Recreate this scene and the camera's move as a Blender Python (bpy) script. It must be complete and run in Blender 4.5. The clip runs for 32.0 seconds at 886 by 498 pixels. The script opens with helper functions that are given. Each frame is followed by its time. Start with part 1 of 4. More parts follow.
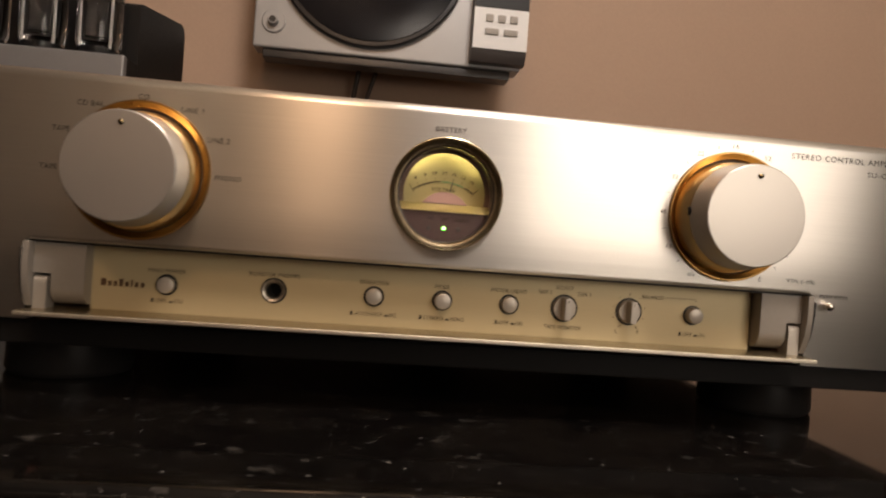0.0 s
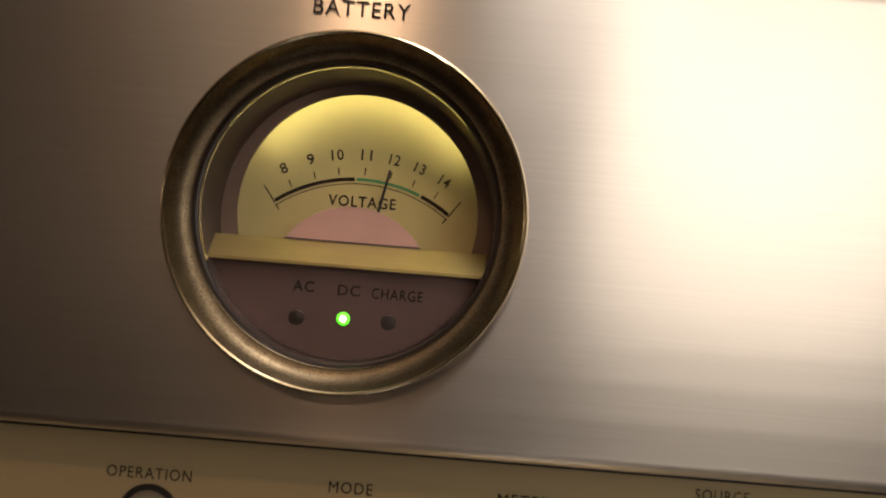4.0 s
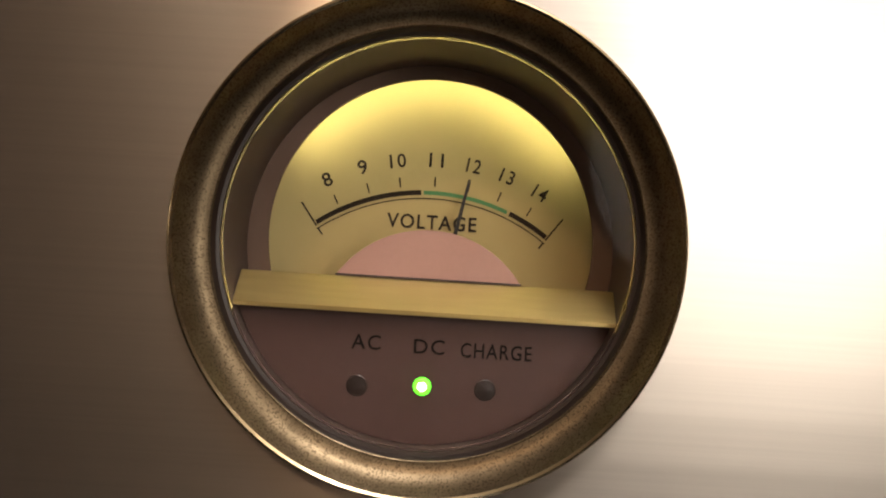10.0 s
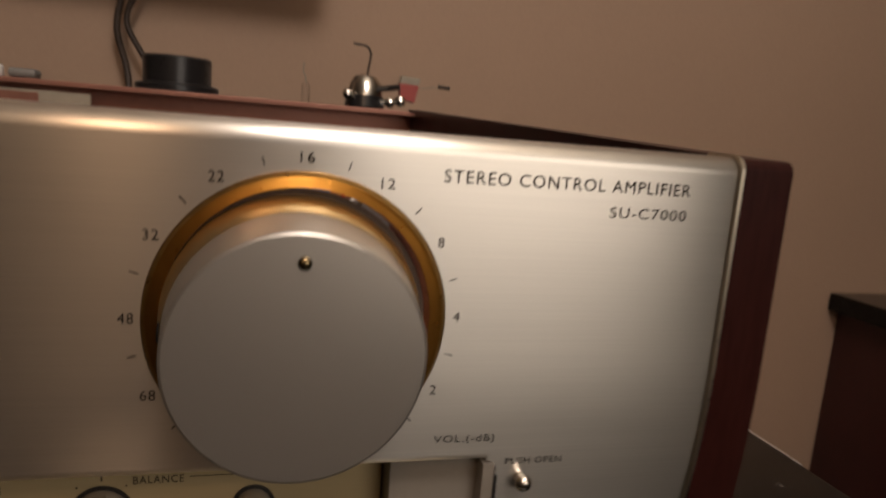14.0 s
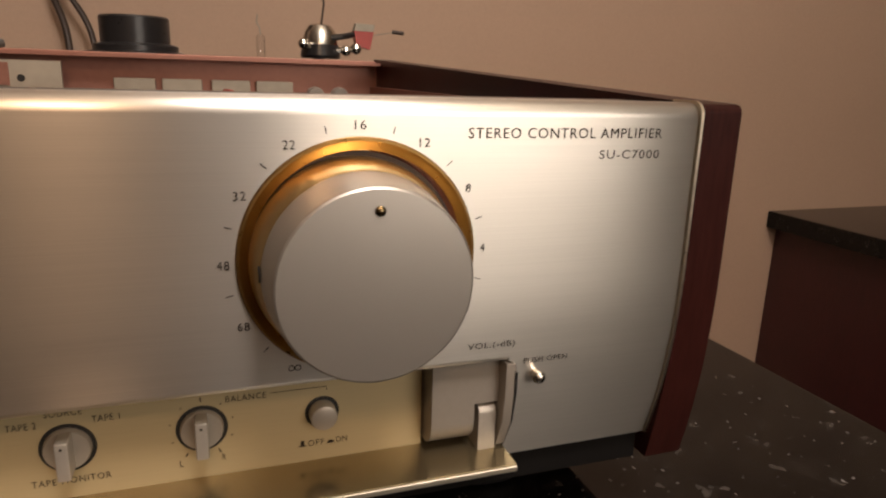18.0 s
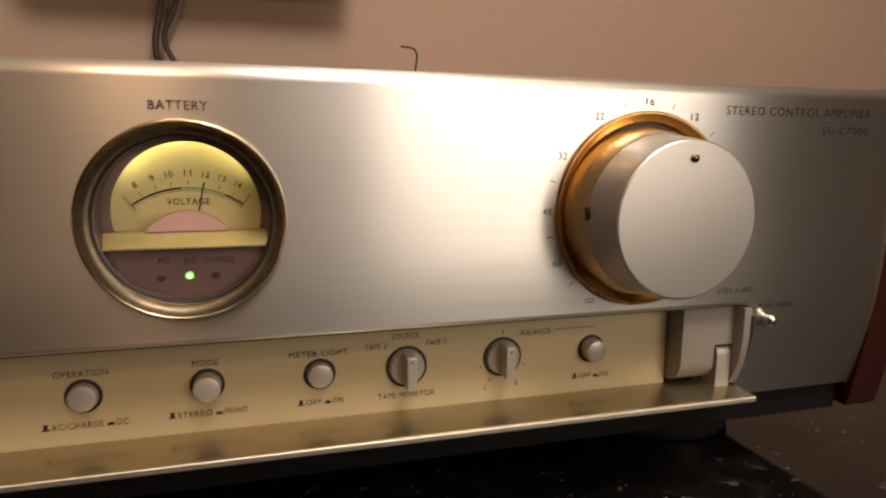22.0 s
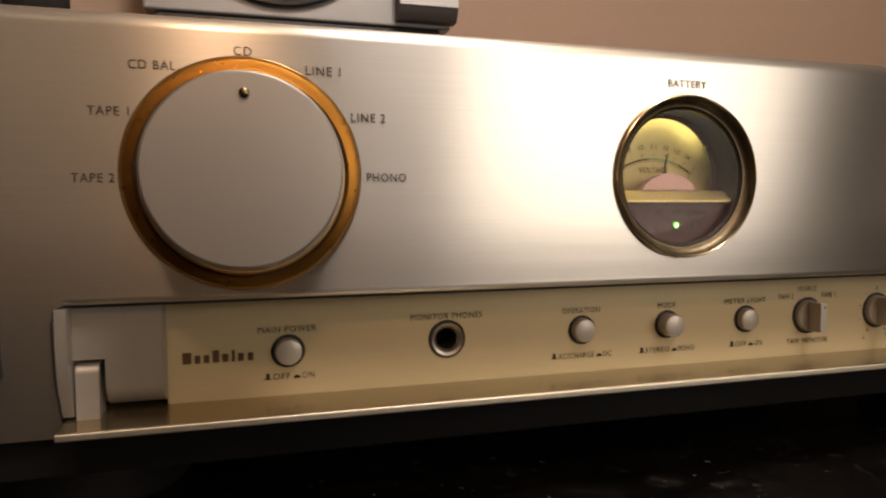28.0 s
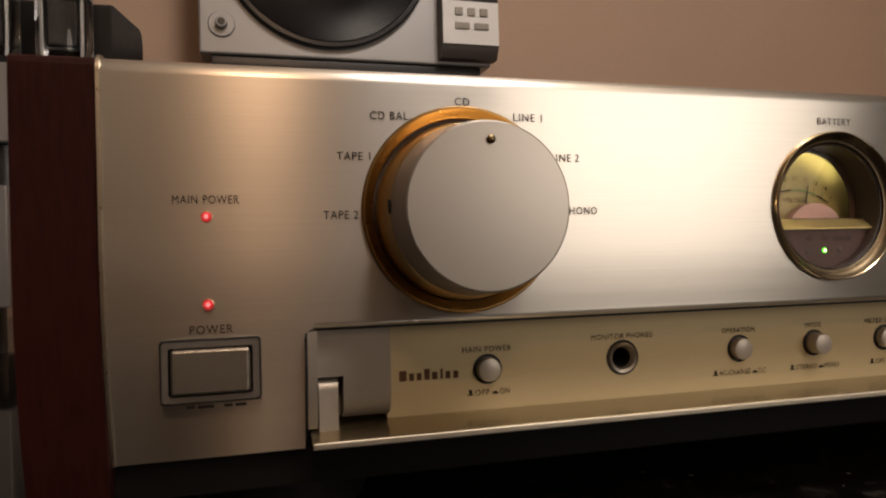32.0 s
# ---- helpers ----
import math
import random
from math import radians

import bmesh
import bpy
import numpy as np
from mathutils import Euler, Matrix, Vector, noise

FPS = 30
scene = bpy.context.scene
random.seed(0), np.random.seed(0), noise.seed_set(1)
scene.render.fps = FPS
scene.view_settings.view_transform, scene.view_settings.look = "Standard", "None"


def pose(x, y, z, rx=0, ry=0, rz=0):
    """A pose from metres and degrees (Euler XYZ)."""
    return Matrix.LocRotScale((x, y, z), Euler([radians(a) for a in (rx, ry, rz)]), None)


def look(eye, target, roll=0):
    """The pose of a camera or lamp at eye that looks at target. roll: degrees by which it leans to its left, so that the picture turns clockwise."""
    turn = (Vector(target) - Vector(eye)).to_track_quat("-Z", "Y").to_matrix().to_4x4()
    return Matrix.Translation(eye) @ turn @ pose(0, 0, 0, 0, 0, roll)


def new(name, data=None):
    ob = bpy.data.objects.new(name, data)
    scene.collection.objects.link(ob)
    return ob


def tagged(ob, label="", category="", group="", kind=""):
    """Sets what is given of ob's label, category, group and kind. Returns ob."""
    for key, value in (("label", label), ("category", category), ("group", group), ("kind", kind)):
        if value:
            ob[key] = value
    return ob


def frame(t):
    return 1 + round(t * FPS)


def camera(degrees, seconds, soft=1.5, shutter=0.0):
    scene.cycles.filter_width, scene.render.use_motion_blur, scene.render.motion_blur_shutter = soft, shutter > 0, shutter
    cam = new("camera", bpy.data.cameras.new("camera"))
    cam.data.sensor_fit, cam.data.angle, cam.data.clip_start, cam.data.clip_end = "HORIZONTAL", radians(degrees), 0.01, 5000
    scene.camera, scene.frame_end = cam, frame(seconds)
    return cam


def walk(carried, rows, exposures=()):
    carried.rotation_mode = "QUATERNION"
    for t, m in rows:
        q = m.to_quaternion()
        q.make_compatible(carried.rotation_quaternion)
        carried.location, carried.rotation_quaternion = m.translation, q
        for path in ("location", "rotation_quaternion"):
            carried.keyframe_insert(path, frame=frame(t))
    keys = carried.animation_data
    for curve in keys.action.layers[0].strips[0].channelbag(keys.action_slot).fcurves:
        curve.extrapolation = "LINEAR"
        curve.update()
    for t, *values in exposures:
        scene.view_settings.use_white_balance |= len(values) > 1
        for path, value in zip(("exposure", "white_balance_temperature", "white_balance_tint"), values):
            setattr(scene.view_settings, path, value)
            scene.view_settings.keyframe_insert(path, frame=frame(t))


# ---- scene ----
cam = camera(67.32, 32.0, soft=2.1, shutter=0.6)
PATH = [
    (0, (-0.02407, -0.26234, 0.07525), (0.00406, 0.03633, 0.07295), 4.30),
    (0.5, (-0.00593, -0.24818, 0.07711), (0.02272, 0.05045, 0.07781), 3.83),
    (1, (0.00767, -0.21280, 0.07788), (0.03901, 0.08555, 0.08024), 3.53),
    (1.5, (0.01225, -0.17662, 0.08219), (0.03991, 0.12209, 0.08455), 3.41),
    (2, (0.01138, -0.14871, 0.08387), (0.03223, 0.15045, 0.09228), 3.55),
    (2.5, (0.01052, -0.12908, 0.08854), (0.02548, 0.17049, 0.09420), 3.73),
    (4.5, (0.01372, -0.07270, 0.08877), (0.01094, 0.22709, 0.09973), 4.79),
    (5, (0.01262, -0.06654, 0.08991), (0.01637, 0.23327, 0.09974), 5.14),
    (5.5, (0.00471, -0.05807, 0.09135), (0.00640, 0.24148, 0.10774), 5.24),
    (6, (0.00143, -0.05570, 0.09145), (-0.00535, 0.24369, 0.10934), 5.02),
    (6.5, (0.00113, -0.05529, 0.09114), (-0.00954, 0.24404, 0.10806), 4.80),
    (7, (0.00107, -0.05572, 0.09091), (-0.00930, 0.24372, 0.10612), 4.51),
    (7.5, (0.00158, -0.05557, 0.08980), (-0.00902, 0.24402, 0.10119), 4.32),
    (8, (0.00121, -0.05543, 0.08990), (-0.00976, 0.24416, 0.10116), 4.23),
    (8.5, (0.00137, -0.05527, 0.09006), (-0.01125, 0.24430, 0.09976), 4.20),
    (9, (0.00178, -0.05647, 0.09077), (-0.00807, 0.24314, 0.10249), 4.05),
    (9.5, (0.00255, -0.05789, 0.09155), (-0.00125, 0.24172, 0.10625), 3.40),
    (10, (0.00198, -0.05808, 0.09137), (0.00145, 0.24156, 0.10615), 3.56),
    (10.5, (0.00161, -0.06144, 0.09179), (0.00173, 0.23813, 0.10774), 3.50),
    (11, (0.00490, -0.08087, 0.09083), (0.01028, 0.21843, 0.11064), 1.79),
    (11.5, (0.02729, -0.11371, 0.09448), (0.05849, 0.18446, 0.10553), 1.13),
    (12, (0.05674, -0.12708, 0.09425), (0.11397, 0.16705, 0.10898), 2.49),
    (12.5, (0.08033, -0.12315, 0.09316), (0.14418, 0.16971, 0.10576), 2.05),
    (13, (0.10495, -0.11724, 0.09181), (0.17155, 0.17527, 0.09288), 2.92),
    (13.5, (0.11119, -0.11064, 0.09740), (0.17787, 0.18166, 0.08657), 3.99),
    (14, (0.11251, -0.11773, 0.12999), (0.18846, 0.16800, 0.07914), 4.56),
    (14.5, (0.10718, -0.12152, 0.14618), (0.19178, 0.15427, 0.06383), 5.53),
    (16.5, (0.09712, -0.12847, 0.14732), (0.19478, 0.13711, 0.04764), 5.06),
    (17, (0.09448, -0.13478, 0.14188), (0.19131, 0.13310, 0.04772), 3.69),
    (17.5, (0.09207, -0.13808, 0.13776), (0.18812, 0.13345, 0.05383), 2.06),
    (18, (0.08839, -0.13990, 0.13454), (0.18502, 0.13400, 0.05942), 1.74),
    (18.5, (0.07961, -0.14081, 0.12644), (0.17335, 0.13548, 0.05658), 1.39),
    (19, (0.07045, -0.13879, 0.12283), (0.16026, 0.13895, 0.05361), 1.20),
    (19.5, (0.06514, -0.14370, 0.12096), (0.15609, 0.13493, 0.05700), 1.38),
    (20, (0.06113, -0.15031, 0.11751), (0.15032, 0.13019, 0.05952), 1.39),
    (20.5, (0.05389, -0.15449, 0.10902), (0.14199, 0.12703, 0.05440), 1.81),
    (21, (0.03770, -0.15579, 0.11393), (0.12402, 0.12703, 0.06329), 1.96),
    (21.5, (0.02437, -0.15643, 0.11645), (0.11051, 0.12638, 0.06549), 1.51),
    (22, (0.01368, -0.15853, 0.11408), (0.09861, 0.12492, 0.06463), 0.71),
    (22.5, (0.00777, -0.15789, 0.10444), (0.09104, 0.12622, 0.05604), 0.17),
    (23, (0.00403, -0.15772, 0.09383), (0.08667, 0.12692, 0.04742), -0.40),
    (23.5, (-0.00653, -0.16401, 0.08794), (0.07609, 0.12140, 0.04648), -1.13),
    (24, (-0.01964, -0.16254, 0.08320), (0.06253, 0.12332, 0.04405), -1.30),
    (24.5, (-0.02814, -0.16669, 0.08412), (0.05576, 0.11955, 0.05201), -0.24),
    (25, (-0.03704, -0.16294, 0.08319), (0.04596, 0.12369, 0.05227), -0.34),
    (25.5, (-0.04753, -0.16613, 0.08341), (0.03499, 0.12105, 0.05658), -0.73),
    (26, (-0.06389, -0.16337, 0.08299), (0.01769, 0.12431, 0.05874), -0.62),
    (26.5, (-0.07721, -0.16069, 0.08331), (0.00299, 0.12751, 0.06071), -0.37),
    (28.5, (-0.12351, -0.15982, 0.08496), (-0.04084, 0.12831, 0.07288), -0.49),
    (29, (-0.12753, -0.15987, 0.08524), (-0.04491, 0.12836, 0.07534), -0.60),
    (29.5, (-0.13274, -0.15905, 0.08490), (-0.05079, 0.12943, 0.07673), -0.59),
    (30, (-0.14039, -0.15999, 0.08502), (-0.05932, 0.12878, 0.07865), -0.69),
    (30.5, (-0.14671, -0.16187, 0.08518), (-0.06651, 0.12718, 0.08062), -1.07),
    (31, (-0.15371, -0.16310, 0.08502), (-0.07513, 0.12641, 0.08212), -1.30),
    (31.5, (-0.16083, -0.16382, 0.08461), (-0.08350, 0.12604, 0.08302), -1.29),
    (32, (-0.16630, -0.16468, 0.08463), (-0.08980, 0.12540, 0.08431), -1.22),
]
EXPOSURES = [(0, -0.15), (1, -0.2), (2.5, -0.55), (5, -0.5), (6.5, -0.15), (10.5, -0.15), (12, -0.8), (14, -0.80), (16.5, -0.30), (19, 0.0), (21, 0.03), (24, -0.03), (26.5, -0.05), (29, -0.3), (32, -0.55)]
walk(cam, [(t, look(e, g, r)) for t, e, g, r in PATH], EXPOSURES)


# ---- world and lamps ----
world = bpy.data.worlds.new("world")
scene.world = world
world.use_nodes = True
world.node_tree.nodes["Background"].inputs[0].default_value = (1.0, 0.72, 0.48, 1)
world.node_tree.nodes["Background"].inputs[1].default_value = 0.03


def lamp(name, eye, target, size, watts, colour, shape="DISK", size_y=None):
    data = bpy.data.lights.new(name, "AREA")
    data.shape, data.size, data.energy, data.color = shape, size, watts, colour
    if size_y:
        data.size_y = size_y
    ob = new(name, data)
    ob.matrix_world = look(eye, target)
    return ob


# warm lamp behind the camera, whiter lamp to the right, one over the wall, two added fills
lamp("warm_lamp", (-0.18, -1.05, 0.92), (-0.03, 0.3, 0.1), 0.155, 3.25, (1.0, 0.62, 0.37), "ELLIPSE", 0.10)
lamp("white_lamp", (0.455, -0.80, 0.29), (0.05, 0.0, 0.09), 0.55, 3.05, (1.0, 0.87, 0.75), "ELLIPSE", 0.50)
lamp("ceiling_lamp", (0.28, -0.70, 1.45), (0.02, 0.9, 0.25), 0.45, 17.0, (1.0, 0.90, 0.84))

# added fill: brightens the unseen far wall that the front mirrors
lamp("back_fill", (-0.9, -2.10, 1.60), (-1.1, -3.0, 1.15), 0.5, 22.0, (1.0, 0.88, 0.76))
# added uplight on the unseen ceiling, for a bright rounded top edge
lamp("up_fill", (0.55, -1.0, 1.15), (0.55, -0.9, 1.7), 0.4, 34.0, (1.0, 0.89, 0.80))

# ---- materials ----


def mat(name, colour, rough=0.5, metal=0.0, vary=0.12, grain=300.0, blot=14.0, bump=0.0, stretch=(1, 1, 1), rvary=0.08,
        aniso=0.0, coat=0.0, second=None, mix=0.0, tangent="", spec=0.5):
    m = bpy.data.materials.new(name)
    m.use_nodes = True
    nt = m.node_tree
    n, l = nt.nodes, nt.links
    p = n["Principled BSDF"]
    co = n.new("ShaderNodeTexCoord")
    mp = n.new("ShaderNodeMapping")
    mp.inputs["Scale"].default_value = stretch
    l.new(co.outputs["Object"], mp.inputs["Vector"])
    fine = n.new("ShaderNodeTexNoise")
    fine.inputs["Scale"].default_value, fine.inputs["Detail"].default_value = grain, 4
    big = n.new("ShaderNodeTexNoise")
    big.inputs["Scale"].default_value, big.inputs["Detail"].default_value = blot, 5
    l.new(mp.outputs[0], fine.inputs["Vector"])
    l.new(co.outputs["Object"], big.inputs["Vector"])
    add = n.new("ShaderNodeMath")
    add.operation = "ADD"
    l.new(fine.outputs["Fac"], add.inputs[0])
    l.new(big.outputs["Fac"], add.inputs[1])
    rng = n.new("ShaderNodeMapRange")
    rng.inputs["From Min"].default_value, rng.inputs["From Max"].default_value = 0.6, 1.4
    rng.inputs["To Min"].default_value, rng.inputs["To Max"].default_value = 1 - vary, 1 + vary
    l.new(add.outputs[0], rng.inputs["Value"])
    hsv = n.new("ShaderNodeHueSaturation")
    hsv.inputs["Color"].default_value = (*colour, 1)
    l.new(rng.outputs[0], hsv.inputs["Value"])
    out = hsv.outputs[0]
    if second:
        ramp = n.new("ShaderNodeValToRGB")
        ramp.color_ramp.elements[0].position, ramp.color_ramp.elements[1].position = 0.62 - mix, 0.72 - mix
        l.new(fine.outputs["Fac"], ramp.inputs[0])
        mx = n.new("ShaderNodeMixRGB")
        mx.inputs[2].default_value = (*second, 1)
        l.new(ramp.outputs[0], mx.inputs[0])
        l.new(out, mx.inputs[1])
        out = mx.outputs[0]
    l.new(out, p.inputs["Base Color"])
    rr = n.new("ShaderNodeMapRange")
    rr.inputs["To Min"].default_value, rr.inputs["To Max"].default_value = max(0.0, rough - rvary), rough + rvary
    l.new(fine.outputs["Fac"], rr.inputs["Value"])
    l.new(rr.outputs[0], p.inputs["Roughness"])
    p.inputs["Metallic"].default_value = metal
    p.inputs["Specular IOR Level"].default_value = spec
    p.inputs["Coat Weight"].default_value = coat
    p.inputs["Coat Roughness"].default_value = 0.08
    if aniso:
        p.inputs["Anisotropic"].default_value = aniso
        tg = n.new("ShaderNodeTangent")
        if tangent == "UV":
            tg.direction_type = "UV_MAP"
            tg.uv_map = "brush"
        else:
            tg.direction_type, tg.axis = "RADIAL", tangent
        l.new(tg.outputs[0], p.inputs["Tangent"])
    if bump:
        b = n.new("ShaderNodeBump")
        b.inputs["Strength"].default_value, b.inputs["Distance"].default_value = 1.0, bump
        l.new(fine.outputs["Fac"], b.inputs["Height"])
        l.new(b.outputs[0], p.inputs["Normal"])
    return m


def glow(name, colour, strength, base=(0.2, 0.2, 0.2)):
    m = mat(name, base, 0.25)
    p = m.node_tree.nodes["Principled BSDF"]
    p.inputs["Emission Color"].default_value, p.inputs["Emission Strength"].default_value = (*colour, 1), strength
    return m


def glass_mat(name, tint=(1, 1, 1), rough=0.0, ior=1.45):
    m = bpy.data.materials.new(name)
    m.use_nodes = True
    p = m.node_tree.nodes["Principled BSDF"]
    p.inputs["Base Color"].default_value = (*tint, 1)
    p.inputs["Transmission Weight"].default_value, p.inputs["Roughness"].default_value = 1.0, rough
    p.inputs["IOR"].default_value = ior
    return m


M_FACE = mat("brushed_champagne", (0.71, 0.67, 0.61), 0.285, 0.97, 0.065, 420, 9, 0.0, (0.05, 1, 7), 0.02, 0.92, tangent="UV")
M_FACE_EDGE = mat("champagne_edge", (0.70, 0.63, 0.50), 0.30, 1.0, 0.06, 500, 30)
M_KNOB = mat("satin_champagne", (0.49, 0.455, 0.41), 0.385, 0.84, 0.02, 2500, 8, rvary=0.03)
M_GOLD = mat("polished_gold", (0.80, 0.60, 0.30), 0.32, 1.0, 0.06, 400, 40)
M_GOLD_RING = mat("gold_anodised", (0.40, 0.235, 0.080), 0.30, 1.0, 0.06, 500, 40)
M_PANEL = mat("gold_panel", (0.48, 0.39, 0.228), 0.45, 0.35, 0.05, 420, 18, 0.0, (0.2, 1, 6))
M_FLAP = mat("gold_flap", (0.30, 0.245, 0.150), 0.225, 0.85, 0.02, 420, 18, 0.0, (0.2, 6, 1), 0.008)
M_GREY = mat("warm_grey_plastic", (0.27, 0.24, 0.205), 0.42, 0.2, 0.06, 600, 30)
M_BUTTON = mat("button_plastic", (0.43, 0.39, 0.335), 0.40, 0.5, 0.05, 900, 60)
M_INK = mat("dark_ink", (0.030, 0.023, 0.018), 0.8, 0, 0.1, 900, 60, spec=0.1)
M_MARK = mat("brown_mark", (0.085, 0.048, 0.026), 0.7, 0, 0.1, 900, 60, spec=0.1)
M_FOOT = mat("dark_grey_foot", (0.022, 0.020, 0.019), 0.42, 0.3, 0.1, 400, 30, spec=0.2)
M_BLACK = mat("black_gap", (0.012, 0.011, 0.010), 0.55, 0, 0.1, 500, 40)
M_WOOD = mat("red_lacquered_wood", (0.027, 0.0070, 0.0056), 0.34, 0, 0.5, 90, 10, 0.00002, (8, 0.5, 1), 0.06, coat=0.05, spec=0.14)
M_STEEL = mat("bright_steel", (0.62, 0.58, 0.52), 0.22, 1.0, 0.06, 600, 60)
M_BASE = mat("base_dark_steel", (0.008, 0.0072, 0.0068), 0.45, 0.0, 0.15, 400, 30, spec=0.10)
M_STUD = mat("dark_bronze", (0.20, 0.15, 0.08), 0.25, 1.0, 0.1, 600, 60)
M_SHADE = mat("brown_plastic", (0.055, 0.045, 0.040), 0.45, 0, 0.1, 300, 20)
M_PLUG = mat("plug_grey", (0.17, 0.17, 0.16), 0.5, 0.0, 0.1, 400, 30)
M_LINE = mat("glint_edge", (0.66, 0.60, 0.49), 0.46, 1.0, 0.05, 500, 30)
M_FRAME = mat("dull_champagne", (0.36, 0.32, 0.265), 0.36, 0.9, 0.08, 500, 30)
M_RAIL = mat("dull_rail", (0.20, 0.175, 0.15), 0.42, 0.6, 0.12, 350, 20)
M_ANODE = mat("anode_grey", (0.075, 0.072, 0.07), 0.4, 0.6, 0.12, 350, 20)
M_COPPER = mat("copper_chassis", (0.33, 0.16, 0.12), 0.46, 0.6, 0.12, 260, 20, rvary=0.1)
M_BEZEL = mat("worn_brass_bezel", (0.20, 0.158, 0.100), 0.42, 1.0, 0.40, 5600, 420, 0.000016, second=(0.095, 0.072, 0.045), mix=0.12, rvary=0.18)
M_BEZEL_LIP = mat("bezel_lip", (0.62, 0.52, 0.34), 0.20, 1.0, 0.1, 900, 200, 0.00003)
M_CUP = mat("meter_cup_brown", (0.062, 0.044, 0.036), 0.42, 0.0, 0.08, 300, 60, spec=0.22, rvary=0.05)
M_MASK = mat("dial_mask_brown", (0.120, 0.080, 0.060), 0.7, 0.0, 0.08, 300, 60, spec=0.2)
M_UNLIT = mat("unlit_lamp", (0.016, 0.010, 0.008), 0.35, 0, 0.1, 800, 90)
M_DIAL = mat("dial_cream", (0.40, 0.335, 0.160), 0.7, 0, 0.03, 500, 40, spec=0.1)
M_PINK = mat("pink_copper", (0.30, 0.175, 0.14), 0.5, 0.2, 0.06, 1800, 200, 0.00002)
M_BAR = mat("meter_bar_gold", (0.39, 0.305, 0.125), 0.36, 0.85, 0.10, 500, 120, 0.0, (0.3, 1, 5))
M_PLATE = mat("meter_plate_brown", (0.050, 0.029, 0.025), 0.5, 0.0, 0.07, 800, 90, spec=0.2)
M_GREEN_INK = mat("green_ink", (0.06, 0.22, 0.08), 0.6, 0, 0.08, 900, 60)
M_BLACKINK = mat("black_ink", (0.006, 0.005, 0.005), 0.8, 0, 0.1, 900, 60, spec=0.1)
M_DIAL_LIGHT = glow("dial_light", (1.0, 0.90, 0.47), 20.0, (0.8, 0.75, 0.5))
M_GREEN = glow("green_led", (0.10, 1.0, 0.02), 2.6, (0.1, 0.3, 0.05))
M_GREEN_CORE = glow("green_led_core", (0.75, 1.0, 0.55), 9)
M_RED_CORE = glow("red_led_core", (1.0, 0.30, 0.30), 1.1, (0.45, 0.1, 0.1))
M_RED = glow("red_led", (1.0, 0.02, 0.03), 0.75, (0.35, 0.02, 0.02))
M_GLASS = glass_mat("meter_glass", ior=1.12)
M_TUBE = glass_mat("tube_glass", (0.95, 0.96, 0.97))
M_WALL = mat("tan_wall_paint", (0.50, 0.345, 0.245), 0.72, 0, 0.05, 220, 2.2, 0.0002)
M_FAR = mat("unseen_wall_brown", (0.22, 0.165, 0.12), 0.8, 0, 0.08, 120, 2.2)
M_CEIL = mat("ceiling_paint", (0.62, 0.55, 0.46), 0.85, 0, 0.04, 120, 2)
M_FLOOR = mat("unseen_floor_dark", (0.035, 0.025, 0.019), 0.5, 0, 0.15, 30, 3)
M_WHITE = mat("white_metal", (0.37, 0.36, 0.35), 0.40, 0.25, 0.04, 400, 12)
M_WHITE2 = mat("white_plastic", (0.80, 0.785, 0.76), 0.40, 0, 0.03, 400, 12)
M_BOARD = mat("white_paint", (0.78, 0.74, 0.70), 0.5, 0, 0.04, 200, 8)
M_DARK = mat("dark_plastic", (0.018, 0.0165, 0.017), 0.30, 0, 0.12, 300, 20)
M_COVER = mat("black_paint", (0.010, 0.009, 0.0085), 0.42, 0, 0.12, 300, 20, spec=0.25)
M_VINYL = mat("black_vinyl", (0.012, 0.011, 0.013), 0.20, 0, 0.1, 300, 20, aniso=0.75, tangent="Y", spec=0.6)
M_SILVER = mat("silver_chassis", (0.34, 0.34, 0.345), 0.42, 0.7, 0.05, 500, 20)
M_CABINET = mat("dark_red_cabinet", (0.050, 0.012, 0.011), 0.45, 0, 0.3, 60, 6, 0.0001, (6, 6, 0.7))
M_BLUE = mat("blue_sleeve", (0.03, 0.12, 0.42), 0.4, 0, 0.1, 400, 40)
M_RUBBER = mat("cable_rubber", (0.045, 0.028, 0.019), 0.55, 0, 0.15, 400, 40)
M_REDPL = mat("red_plastic", (0.35, 0.03, 0.02), 0.35, 0, 0.1, 400, 40)
M_TAN = mat("pale_board", (0.34, 0.30, 0.235), 0.5, 0.1, 0.15, 120, 20)


